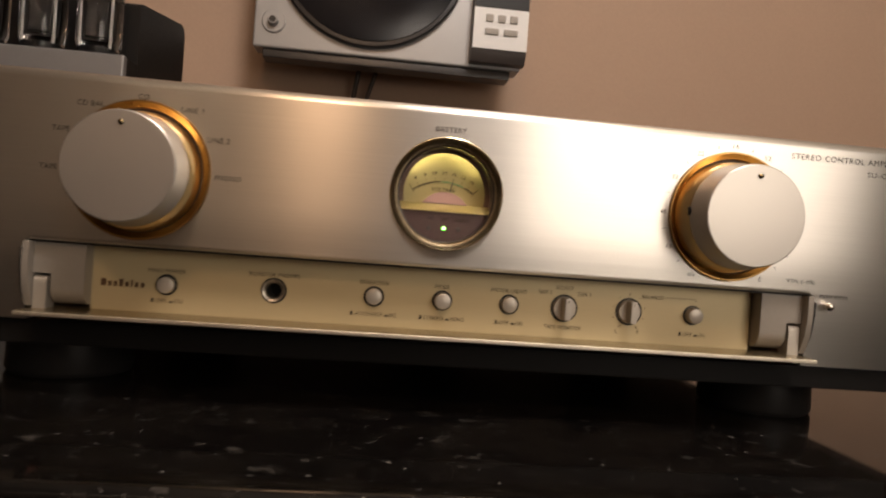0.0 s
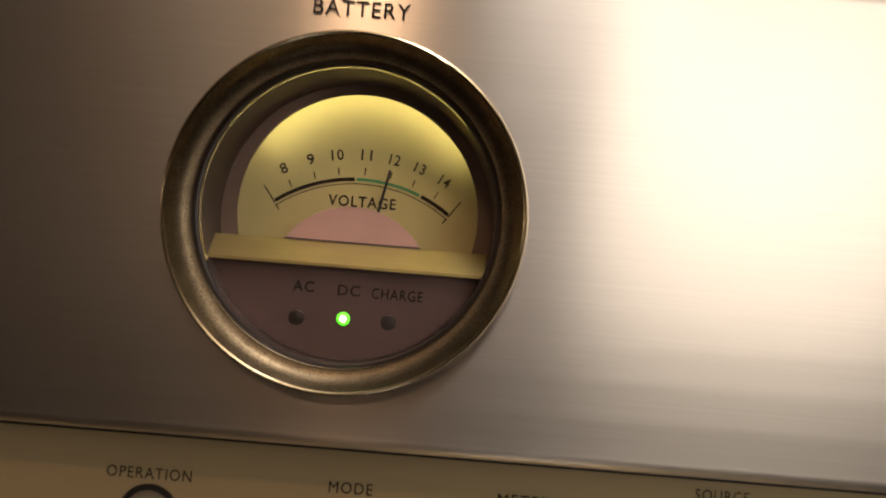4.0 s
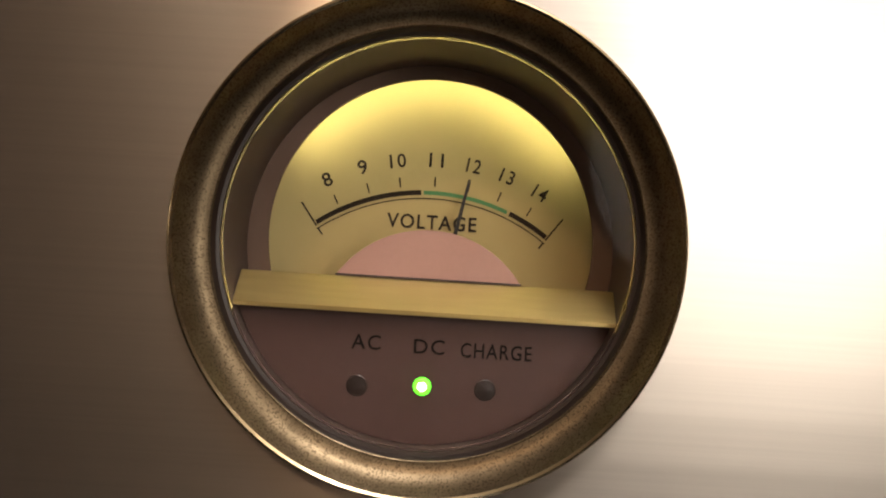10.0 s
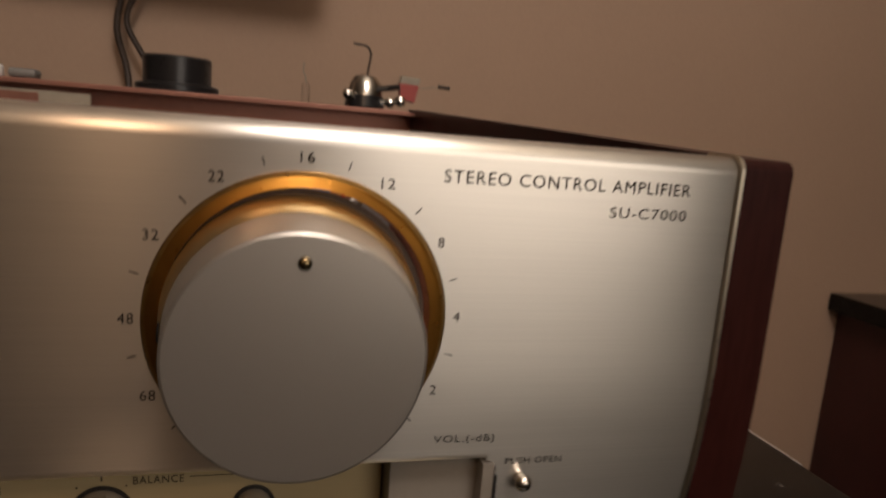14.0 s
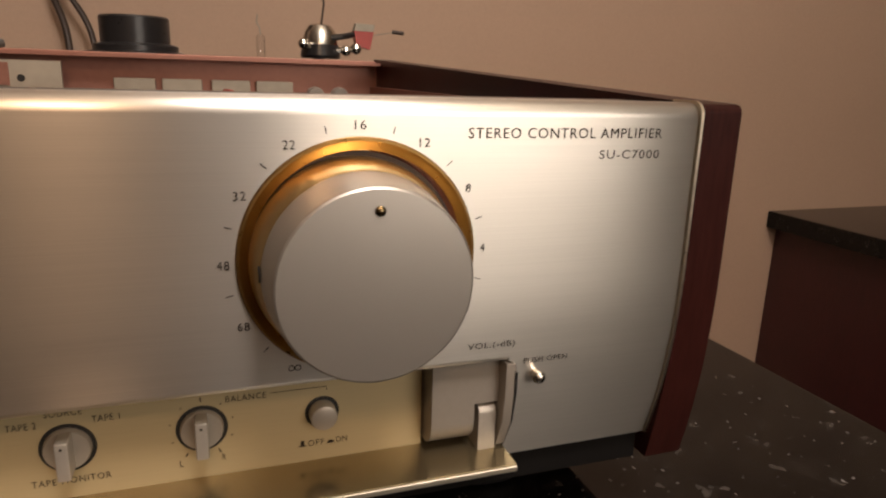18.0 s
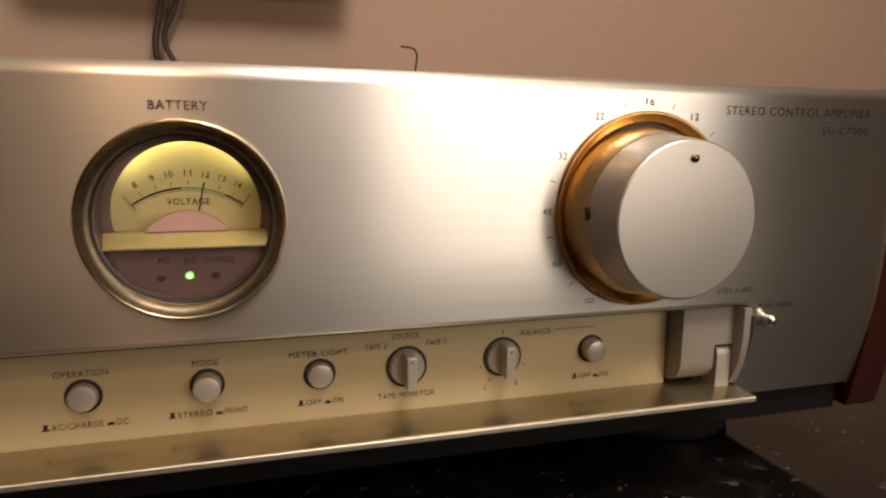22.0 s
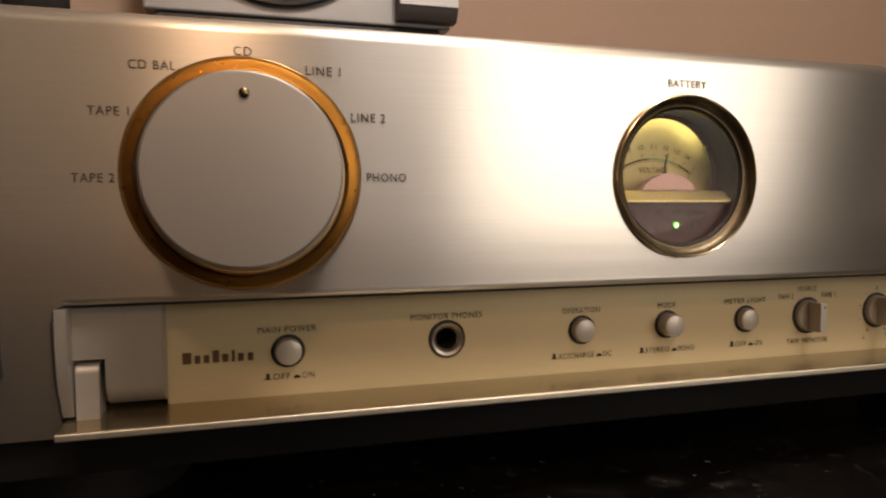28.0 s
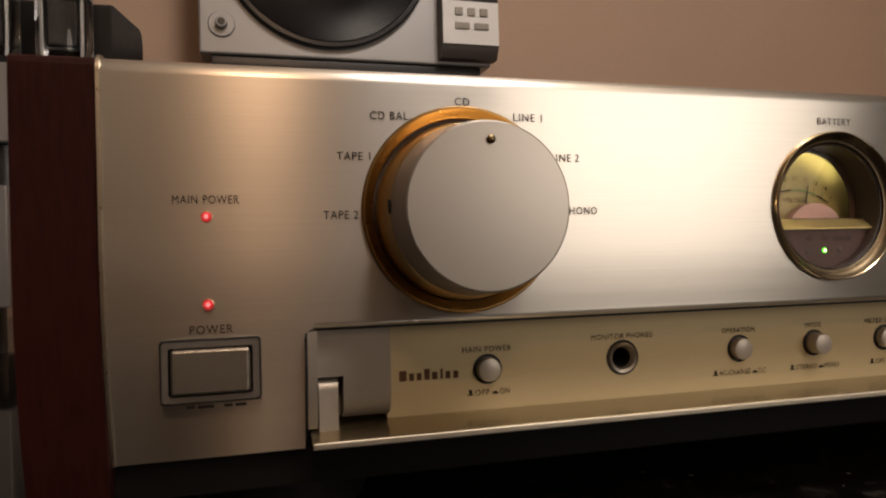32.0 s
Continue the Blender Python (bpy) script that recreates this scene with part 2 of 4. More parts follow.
def granite():
    m = mat("polished_granite", (0.0050, 0.0043, 0.0040), 0.06, 0, 0.5, 260, 40, rvary=0.02, spec=0.25)
    nt = m.node_tree
    n, l = nt.nodes, nt.links
    p = n["Principled BSDF"]
    co = n.new("ShaderNodeTexCoord")
    last = p.inputs["Base Color"].links[0].from_socket
    for scale, lo, hi, col in ((38, 0.46, 0.66, (0.008, 0.0066, 0.0054)), (110, 0.55, 0.72, (0.013, 0.0110, 0.0095)), (130, 0.64, 0.75, (0.050, 0.045, 0.040)), (340, 0.69, 0.76, (0.14, 0.13, 0.12))):
        v = n.new("ShaderNodeTexNoise")
        v.inputs["Scale"].default_value, v.inputs["Detail"].default_value = scale, 3
        v.inputs["Distortion"].default_value = 0.3
        l.new(co.outputs["Object"], v.inputs["Vector"])
        r = n.new("ShaderNodeValToRGB")
        r.color_ramp.elements[0].position, r.color_ramp.elements[1].position = lo, hi
        l.new(v.outputs["Fac"], r.inputs[0])
        mx = n.new("ShaderNodeMixRGB")
        mx.inputs[2].default_value = (*col, 1)
        l.new(r.outputs[0], mx.inputs[0])
        l.new(last, mx.inputs[1])
        last = mx.outputs[0]
    l.new(last, p.inputs["Base Color"])
    return m


M_GRANITE = granite()

# ---- mesh helpers ----


def finish(bm, smooth=True):
    bmesh.ops.recalc_face_normals(bm, faces=bm.faces)
    if smooth:
        for f in bm.faces:
            f.smooth = True
        for e in bm.edges:
            if len(e.link_faces) == 2 and e.calc_face_angle(0) > radians(32):
                e.smooth = False


def mesh_of(name, bm, material, smooth=True):
    finish(bm, smooth)
    me = bpy.data.meshes.new(name)
    bm.to_mesh(me)
    bm.free()
    me.materials.append(material)
    return me


def weigh(ob):
    """Keeps large faces flat beside their rounded edges."""
    mod = ob.modifiers.new("weighted", "WEIGHTED_NORMAL")
    mod.keep_sharp, mod.weight = True, 100


def part(name, bm, material, parent=None, label="", smooth=True):
    flat = bm.faces.layers.int.get("bevelled") is not None
    ob = new(name, mesh_of(name, bm, material, smooth))
    ob.parent = parent
    if flat:
        weigh(ob)
    if label:
        ob["label"] = label
    return ob


def thing(name, label, category, at=(0, 0, 0), group=""):
    ob = new(name)
    ob.location = at
    return tagged(ob, label, category, group)


def box(x0, x1, y0, y1, z0, z1, bevel=0.0, seg=2):
    bm = bmesh.new()
    bmesh.ops.create_cube(bm, size=1)
    for v in bm.verts:
        v.co = Vector((x0 + (v.co.x + .5) * (x1 - x0), y0 + (v.co.y + .5) * (y1 - y0), z0 + (v.co.z + .5) * (z1 - z0)))
    if bevel:
        bmesh.ops.bevel(bm, geom=bm.edges[:], offset=bevel, segments=seg, affect="EDGES", profile=0.5)
        bm.faces.layers.int.new("bevelled")
    return bm


def lathe(profile, centre, axis="Y", seg=96, close=False):
    """Turns (radius, along) pairs round an axis through centre."""
    bm = bmesh.new()
    rings = []
    for r, a in profile:
        ring = []
        for k in range(seg if r > 1e-7 else 1):
            c, s = math.cos(2 * math.pi * k / seg), math.sin(2 * math.pi * k / seg)
            p = {"Y": (r * c, a, r * s), "Z": (r * c, r * s, a), "X": (a, r * c, r * s)}[axis]
            ring.append(bm.verts.new(Vector(centre) + Vector(p)))
        rings.append(ring)
    pairs = list(zip(rings, rings[1:])) + ([(rings[-1], rings[0])] if close else [])
    for a, b in pairs:
        for k in range(seg):
            q = [a[k % len(a)], a[(k + 1) % len(a)], b[(k + 1) % len(b)], b[k % len(b)]]
            q = list(dict.fromkeys(q))
            if len(q) > 2:
                bm.faces.new(q)
    return bm


def prism(outline, x0, x1, axis="X"):
    """A closed outline of (y, z) pairs drawn out along x; with axis Y, of (x, z) pairs along y."""
    bm = bmesh.new()
    def at(p, v):
        return (v, p[0], p[1]) if axis == "X" else (p[0], v, p[1]) if axis == "Y" else (p[0], p[1], v)
    a = [bm.verts.new(at(p, x0)) for p in outline]
    b = [bm.verts.new(at(p, x1)) for p in outline]
    bm.faces.new(a)
    bm.faces.new(b[::-1])
    for k in range(len(a)):
        bm.faces.new((a[k], b[k], b[(k + 1) % len(b)], a[(k + 1) % len(a)]))
    return bm


def tube(points, radius, seg=10):
    bm = bmesh.new()
    pts = [Vector(p) for p in points]
    rings = []
    for i, p in enumerate(pts):
        d = (pts[min(i + 1, len(pts) - 1)] - pts[max(i - 1, 0)]).normalized()
        u = d.orthogonal().normalized()
        w = d.cross(u)
        if rings:
            u = (prev - d * prev.dot(d)).normalized()
            w = d.cross(u)
        prev = u
        rings.append([bm.verts.new(p + radius * (u * math.cos(2 * math.pi * k / seg) + w * math.sin(2 * math.pi * k / seg))) for k in range(seg)])
    for a, b in zip(rings, rings[1:]):
        for k in range(seg):
            bm.faces.new((a[k], a[(k + 1) % seg], b[(k + 1) % seg], b[k]))
    bm.faces.new(rings[0][::-1])
    bm.faces.new(rings[-1])
    return bm


def spline(points, steps=8):
    """A smooth run of points through the given ones."""
    pts = [Vector(p) for p in points]
    pts = [2 * pts[0] - pts[1]] + pts + [2 * pts[-1] - pts[-2]]
    out = []
    for i in range(1, len(pts) - 2):
        a, b, c, d = pts[i - 1:i + 3]
        for k in range(steps):
            t = k / steps
            out.append(0.5 * (2 * b + (c - a) * t + (2 * a - 5 * b + 4 * c - d) * t * t + (3 * b - a - 3 * c + d) * t ** 3))
    return out + [pts[-2]]


def merge(*bms):
    bm = bmesh.new()
    for b in bms:
        me = bpy.data.meshes.new("piece")
        b.to_mesh(me)
        b.free()
        bm.from_mesh(me)
        bpy.data.meshes.remove(me)
    return bm


def carve(ob, *cutters):
    """Cuts closed shapes out of a mesh object for good."""
    for bm in cutters:
        finish(bm, False)
        me = bpy.data.meshes.new("cut")
        bm.to_mesh(me)
        bm.free()
        c = new("cut", me)
        mod = ob.modifiers.new("cut", "BOOLEAN")
        mod.operation, mod.solver, mod.object = "DIFFERENCE", "EXACT", c
        dg = bpy.context.evaluated_depsgraph_get()
        done = bpy.data.meshes.new_from_object(ob.evaluated_get(dg))
        ob.modifiers.clear()
        ob.data = done
        bpy.data.objects.remove(c)
    return ob


def lettering(text, x0, x1, z, height, y, parent, material=None, name="lettering", turn=0.0, weight=0.001):
    """Flat raised letters facing -y, from x0 to x1, centred on z."""
    cu = bpy.data.curves.new(name, "FONT")
    cu.body, cu.resolution_u = text, 3
    cu.space_character, cu.offset = 1.14, weight
    tmp = new(name, cu)
    me = bpy.data.meshes.new_from_object(tmp.evaluated_get(bpy.context.evaluated_depsgraph_get()))
    bpy.data.objects.remove(tmp)
    co = np.array([v.co[:] for v in me.vertices])
    lo, hi = co.min(0), co.max(0)
    c, s = math.cos(radians(turn)), math.sin(radians(turn))
    for v in me.vertices:
        u = ((v.co.x - lo[0]) / (hi[0] - lo[0]) - 0.5) * (x1 - x0)
        w = ((v.co.y - lo[1]) / (hi[1] - lo[1]) - 0.5) * height
        v.co = Vector(((x0 + x1) / 2 + u * c + w * s, y, z - u * s + w * c))
    me.materials.append(material or M_INK)
    ob = new(name, me)
    ob.parent = parent
    return ob


def stroke(points, width, y, parent, material=None, name="mark"):
    """A flat painted line in the plane y through (x, z) points."""
    bm = bmesh.new()
    pts = [Vector((p[0], p[1])) for p in points]
    prev = None
    for i, p in enumerate(pts):
        d = (pts[min(i + 1, len(pts) - 1)] - pts[max(i - 1, 0)]).normalized()
        n = Vector((-d.y, d.x)) * width / 2
        pair = [bm.verts.new((p.x + n.x, y, p.y + n.y)), bm.verts.new((p.x - n.x, y, p.y - n.y))]
        if prev:
            bm.faces.new((prev[0], prev[1], pair[1], pair[0]))
        prev = pair
    return part(name, bm, material or M_INK, parent, smooth=False)


def arc(cx, cz, r, a0, a1, n=24):
    """Points on a circle; angles in degrees from straight up, to the right."""
    return [(cx + r * math.sin(radians(a0 + (a1 - a0) * k / n)), cz + r * math.cos(radians(a0 + (a1 - a0) * k / n))) for k in range(n + 1)]

# ---- the room ----
def slab(name, dims, material, label, category):
    ob = new(name, mesh_of(name, box(*dims), material, False))
    return tagged(ob, label, category, kind="structure")


WALL_Y = 0.98
slab("wall_north", (-3.0, 3.0, WALL_Y, WALL_Y + 0.1, -0.92, 1.7), M_WALL, "plain tan painted wall behind the counter", "wall")
# unseen walls and floor, coloured dark so the metal front mirrors less light
slab("wall_south", (-3.0, 3.0, -3.1, -3.0, -0.92, 1.7), M_FAR, "unseen wall facing the counter, brown to dim reflections", "wall")
slab("wall_west", (-3.1, -3.0, -3.1, WALL_Y + 0.1, -0.92, 1.7), M_FAR, "unseen side wall, brown to dim reflections", "wall")
slab("wall_east", (3.0, 3.1, -3.1, WALL_Y + 0.1, -0.92, 1.7), M_FAR, "unseen side wall, brown to dim reflections", "wall")
slab("floor", (-3.1, 3.1, -3.1, WALL_Y + 0.1, -1.0, -0.92), M_FLOOR, "unseen floor, dark brown to dim reflections", "floor")
slab("ceiling", (-3.1, 3.1, -3.1, WALL_Y + 0.1, 1.7, 1.8), M_CEIL, "plain off-white ceiling", "ceiling")

# granite counter with a rounded front and right edge, on a cabinet
ZC = 0.005
counter = thing("counter", "polished black and brown granite counter with pale flecks", "counter")
part("worktop", box(-1.6, 0.335, -0.082, 0.84, ZC - 0.032, ZC, 0.004, 3), M_GRANITE, counter)
part("base_cabinet", box(-1.58, 0.31, -0.02, 0.80, -0.92, ZC - 0.032), M_CABINET, counter, "dark red wooden cabinet body")

# lower cabinet against the wall, right of the counter
side = thing("side_cabinet", "dark red wooden cabinet with a black stone top", "cabinet")
part("stone_top", box(1.235, 2.4, 0.305, WALL_Y, -0.165, -0.128, 0.004), M_GRANITE, side)
part("body", box(1.265, 2.38, 0.352, WALL_Y, -0.92, -0.1652, 0.002), M_CABINET, side)
for z0, z1 in ((-0.345, -0.180), (-0.555, -0.352), (-0.880, -0.562)):
    for x0, x1 in ((1.272, 1.818), (1.826, 2.372)):
        drawer = part("drawer", box(x0, x1, 0.336, 0.3518, z0, z1, 0.004), M_CABINET, side, "dark red drawer front")
        zc = (z0 + z1) / 2
        part("handle", tube(spline([((x0 + x1) / 2 - 0.07, 0.3365, zc), ((x0 + x1) / 2 - 0.065, 0.318, zc), ((x0 + x1) / 2 + 0.065, 0.318, zc), ((x0 + x1) / 2 + 0.07, 0.3365, zc)]), 0.005, 8), M_RAIL, drawer, "dull metal bar handle")

# white board leaning upright against the wall, between counter and cabinet
board = thing("white_board", "white painted board standing on the floor against the wall", "board")
part("panel", box(0.985, 1.005, 0.745, WALL_Y - 0.002, -0.92, -0.375, 0.002), M_BOARD, board)

# ---- the amplifier ----
amp = thing("stereo_amplifier", "champagne-gold stereo control amplifier with wooden cheeks, cover off", "amplifier")
FX0, FX1 = -0.2020, 0.2050
TOP = 0.1300


LOW = 0.086


def face_y(z, back=0.008, bottom=0.0345):
    """How far the front lies back at height z."""
    return back * (max(0.0, LOW - z) / (LOW - bottom)) ** 2.1


def front_profile(thick=0.010, y=0.0, top=TOP, bottom=0.0345, back=0.008):
    """Front outline in y, z: rounded top edge, flat front, lower part curving back."""
    pts = [(y + thick, top)]
    r = 0.0038
    pts += [(y + r - r * math.sin(radians(a)), top - r + r * math.cos(radians(a))) for a in range(0, 91, 10)]
    down = [LOW - (LOW - bottom) * k / 11 for k in range(12)]
    pts += [(y + face_y(z, back, bottom), z) for z in down]
    pts += [(y + thick + face_y(z, back, bottom), z) for z in down[::-1]]
    return pts


def rounded_rect(x0, x1, z0, z1, r, y0, y1, n=6):
    out = []
    for cx, cz, a in ((x1 - r, z1 - r, 0), (x0 + r, z1 - r, 90), (x0 + r, z0 + r, 180), (x1 - r, z0 + r, 270)):
        out += [(cx + r * math.cos(radians(a + 90 * k / n)), cz + r * math.sin(radians(a + 90 * k / n))) for k in range(n + 1)]
    return prism(out, y0, y1, "Y")


def brushed(ob, way=1):
    """Lays the brush direction along x; way: whether y grows or falls with the height along the outline."""
    uv = ob.data.uv_layers.new(name="brush") if "brush" not in ob.data.uv_layers else ob.data.uv_layers["brush"]
    for lp in ob.data.loops:
        v = ob.data.vertices[lp.vertex_index].co
        uv.data[lp.index].uv = (v.z + way * v.y, v.x)
    return ob


MX, MZ = 0.0005, 0.0950
KNOBS = ((-0.1170, 0.0945), (0.1185, 0.0953))
RX0, RX1, RZ = -0.1580, 0.1590, 0.0655
LIP_H, LIP_D = 0.0020, 0.0017
face = part("faceplate", prism(front_profile(), FX0, FX1), M_FACE, amp, "brushed champagne-gold aluminium front")
carve(face,
      rounded_rect(RX0, RX1, 0.01, RZ, 0.0022, -0.02, 0.06),
      box(RX0 + 0.0022, RX1 - 0.0022, -0.02, 0.06, RZ - 0.002, RZ + LIP_H),
      lathe([(0, -0.03), (0.0224, -0.03), (0.0224, 0.05), (0, 0.05)], (MX, 0, MZ), seg=96),
      lathe([(0, -0.03), (0.0255, -0.03), (0.0255, 0.05), (0, 0.05)], (KNOBS[0][0], 0, KNOBS[0][1]), seg=64),
      lathe([(0, -0.03), (0.0255, -0.03), (0.0255, 0.05), (0, 0.05)], (KNOBS[1][0], 0, KNOBS[1][1]), seg=64),
      rounded_rect(-0.1898, -0.1694, 0.0508, 0.0635, 0.0008, -0.02, 0.06))
for f in face.data.polygons:
    f.use_smooth = True
face.data.set_sharp_from_angle(angle=radians(32))
brushed(face)
weigh(face)

lip = [(face_y(RZ + LIP_H) + 0.010, RZ + LIP_H)]
lip += [(face_y(RZ + LIP_H * math.cos(radians(a))) + LIP_D * (1 - math.cos(radians(a))) ** 1.2, RZ + LIP_H * (1 - math.sin(radians(a)))) for a in range(0, 91, 9)]
lip += [(face_y(RZ) + 0.010, RZ)]
brushed(part("recess_lip", prism(lip, RX0 + 0.0022, RX1 - 0.0022), M_FACE, face, "rounded lower lip of the front"), -1)

# thin bright lines between face and cheeks, wooden cheeks, base
for x0, x1 in ((FX0 - 0.0009, FX0 - 0.0001), (FX1 + 0.0001, FX1 + 0.0009)):
    part("trim_strip", prism(front_profile(0.012, -0.0008, TOP + 0.0006), x0, x1), M_FACE_EDGE, amp, "thin bright gold strip")


def cheek_profile():
    outer = [(0.0024 - 0.0024 * math.sin(radians(a)), TOP - 0.0025 + 0.0024 * math.cos(radians(a))) for a in (0, 30, 60, 90)]
    outer += [(face_y(z, 0.0068, 0.0265), z) for z in [LOW - (LOW - 0.0265) * k / 11 for k in range(12)]]
    return outer + [(0.360, 0.0265), (0.360, 0.1455)]


for x0, x1 in ((-0.2206, FX0 - 0.0010), (FX1 + 0.0010, 0.2182)):
    bm = prism(cheek_profile(), x0, x1)
    sharp = [e for e in bm.edges if e.calc_face_angle(0) > radians(60)]
    bmesh.ops.bevel(bm, geom=sharp, offset=0.0007, segments=2, affect="EDGES")
    bm.faces.layers.int.new("bevelled")
    part("side_cheek", bm, M_WOOD, amp, "glossy dark red lacquered wooden side cheek")

part("base_plate", box(-0.2035, 0.2050, 0.0105, 0.358, 0.0245, 0.0340, 0.0006), M_BASE, amp, "dark steel base")
for x, y in ((-0.163, 0.062), (0.171, 0.062), (-0.163, 0.30), (0.171, 0.30)):
    foot = part("foot", lathe([(0, 0.0245), (0.0255, 0.0245), (0.0262, 0.0235), (0.0268, ZC + 0.0022), (0.0262, ZC + 0.001), (0.0255, ZC), (0, ZC)], (x, y, 0), "Z", 64), M_FOOT, amp, "round dark grey foot")

# open chassis: copper walls and inside parts
part("top_rail", box(FX0, FX1, 0.0102, 0.036, 0.1245, TOP - 0.0004, 0.0006), M_RAIL, amp, "bare metal rail behind the front")
part("inner_floor", box(-0.2035, 0.2050, 0.026, 0.355, 0.0342, 0.0372), M_COPPER, amp)
part("inner_side", box(0.2015, 0.2050, 0.026, 0.352, 0.0373, 0.1260), M_COPPER, amp)
part("inner_side", box(-0.2035, -0.2000, 0.026, 0.352, 0.0373, 0.1260), M_COPPER, amp)
back = part("back_panel", merge(box(-0.2035, 0.2065, 0.352, 0.3545, 0.0373, 0.1425), box(-0.2035, 0.2065, 0.338, 0.3519, 0.1405, 0.1425)), M_COPPER, amp, "copper-coated back panel with a folded rim")
part("wooden_rear_rim", box(-0.2035, 0.2065, 0.3548, 0.362, 0.0373, 0.1440, 0.001), M_COPPER, amp)
part("divider", box(-0.18, 0.062, 0.205, 0.208, 0.0373, 0.1135), M_COPPER, amp, "copper divider sheet")
part("shield_board", merge(box(-0.16, 0.004, 0.338, 0.341, 0.09, 0.1370), box(-0.05, -0.03, 0.334, 0.3378, 0.118, 0.130, 0.001)), M_TAN, amp, "pale shield board")
for i, x in enumerate((0.044, 0.073, 0.104, 0.133)):
    con = part("socket_plate", box(x - 0.0125, x + 0.0125, 0.3475, 0.3515, 0.098, 0.1280, 0.001), M_TAN, back, "pale square connector plate")
    part("socket", lathe([(0, 0), (0.0095, 0), (0.0105, 0.002), (0.0105, 0.008), (0, 0.008)], (x, 0.3393, 0.110), "Y", 32), M_DARK, back, "black round socket")
for x in (0.161, 0.178):
    part("rear_terminal", lathe([(0, 0.3440), (0.0050, 0.3440), (0.0060, 0.3455), (0.0062, 0.3512), (0, 0.3512)], (x, 0, 0.119), "Y", 32), M_GREY, back, "grey round terminal")
part("terminal_block", box(0.008, 0.026, 0.342, 0.3515, 0.103, 0.119, 0.002), M_SILVER, back)
for x0, x1, y, z in ((0.066, 0.088, 0.26, 0.1130), (0.158, 0.180, 0.26, 0.1130)):
    part("relay_case", box(x0, x1, y, y + 0.02, 0.0373, z, 0.001), M_SILVER, amp, "silver metal relay case")
for x, y in ((0.118, 0.262), (0.128, 0.270), (0.140, 0.266)):
    part("capacitor", lathe([(0, 0.0373), (0.0055, 0.0373), (0.0055, 0.1135), (0.0048, 0.1145), (0, 0.1145)], (x, y, 0), "Z", 24), M_BLUE, amp, "blue sleeved capacitor")
for k, (x, m) in enumerate(((0.103, M_REDPL), (0.110, M_TAN), (0.147, M_REDPL), (0.152, M_WHITE2), (0.157, M_DARK))):
    part("wire", tube(spline([(x, 0.345, 0.112), (x + 0.004 * (k % 3 - 1), 0.31, 0.122 - 0.002 * k), (x + 0.008, 0.27, 0.112), (x, 0.25, 0.06)]), 0.0013, 8), m, amp)

# connectors clipped on the rear rim, and marks on the shield board
part("rear_connector", box(-0.047, -0.031, 0.3565, 0.370, 0.1441, 0.1498, 0.0022), M_PLUG, amp, "grey rear connector")
part("rear_connector", lathe([(0, 0), (0.0045, 0), (0.0050, 0.001), (0.0050, 0.006), (0.004, 0.0072), (0, 0.0072)], (-0.056, 0.364, 0.1441), "Z", 24), M_WHITE2, amp, "pale round connector")
part("board_hole", lathe([(0, 0.3376), (0.0022, 0.3376), (0.0022, 0.3379), (0, 0.3379)], (-0.018, 0, 0.1265), "Y", 20), M_BLACK, amp)
part("board_patch", box(-0.072, -0.024, 0.3372, 0.3379, 0.122, 0.1355, 0.0002), M_COPPER, amp, "copper patch on the board")

# ---- knobs ----
for (rx, rz), kx, kz in ((KNOBS[0], -0.1170, 0.0940), (KNOBS[1], 0.1174, 0.0948)):
    label = "large satin champagne rotary knob in a gold ring"
    knob = part("rotary_knob", lathe([(0.0211, -0.0096), (0.0199, -0.0200), (0.01985, -0.0204), (0.0197, -0.0208), (0.0193, -0.0211), (0.0120, -0.0213), (0, -0.0214)], (kx, 0, kz)), M_KNOB, amp, label)
    part("gold_sleeve", lathe([(0.0229, 0.0040), (0.0228, -0.0006), (0.0214, -0.0090), (0.0210, -0.0096), (0.0205, -0.0097)], (kx, 0, kz)), M_GOLD, knob, "polished gold sleeve at the knob's foot")
    part("gold_ring", lathe([(0.0266, 0.0030), (0.0266, -0.0008), (0.0263, -0.0012), (0.0258, -0.0012), (0.0250, -0.0005), (0.0241, -0.0001), (0.0237, 0.0002), (0.0235, 0.0040)], (rx, 0, rz)), M_GOLD_RING, knob, "concave gold ring")
    part("ring_floor", lathe([(0.0240, 0.0014), (0.0200, 0.0014)], (kx, 0, kz)), M_CUP, knob)
    part("pointer_dimple", lathe([(0.00105, -0.02128), (0.0010, -0.0218), (0.0006, -0.0221), (0, -0.0222)], (kx + 0.0003, 0, kz + 0.0152), seg=24), M_STUD, knob, "small round pointer stud")
    part("set_screw_hole", lathe([(0.0018, 0.0), (0.0016, -0.0003), (0, -0.0003)], (kx - 0.02115, -0.0090, kz + 0.0008), "X", 24), M_BLACK, knob)

# ---- battery meter ----
meter = thing("meter", "", "")
meter.parent = amp
part("bezel", lathe([(0.0219, -0.0012), (0.0214, -0.0002), (0.0208, 0.0006), (0.0201, 0.0010), (0.0196, 0.0011)], (MX, 0, MZ), seg=128), M_BEZEL, meter, "round brass bezel with a mottled worn cove")
part("bezel_lip", lathe([(0.0226, 0.0006), (0.0226, -0.0004), (0.0225, -0.0009), (0.0223, -0.0013), (0.0221, -0.0014), (0.0219, -0.0012)], (MX, 0, MZ), seg=128), M_BEZEL_LIP, meter, "bright thin lip")
part("bezel_rim", lathe([(0.0196, 0.0011), (0.0195, 0.0010), (0.0194, 0.0011)], (MX, 0, MZ), seg=128), M_BEZEL, meter, "thin inner rim")
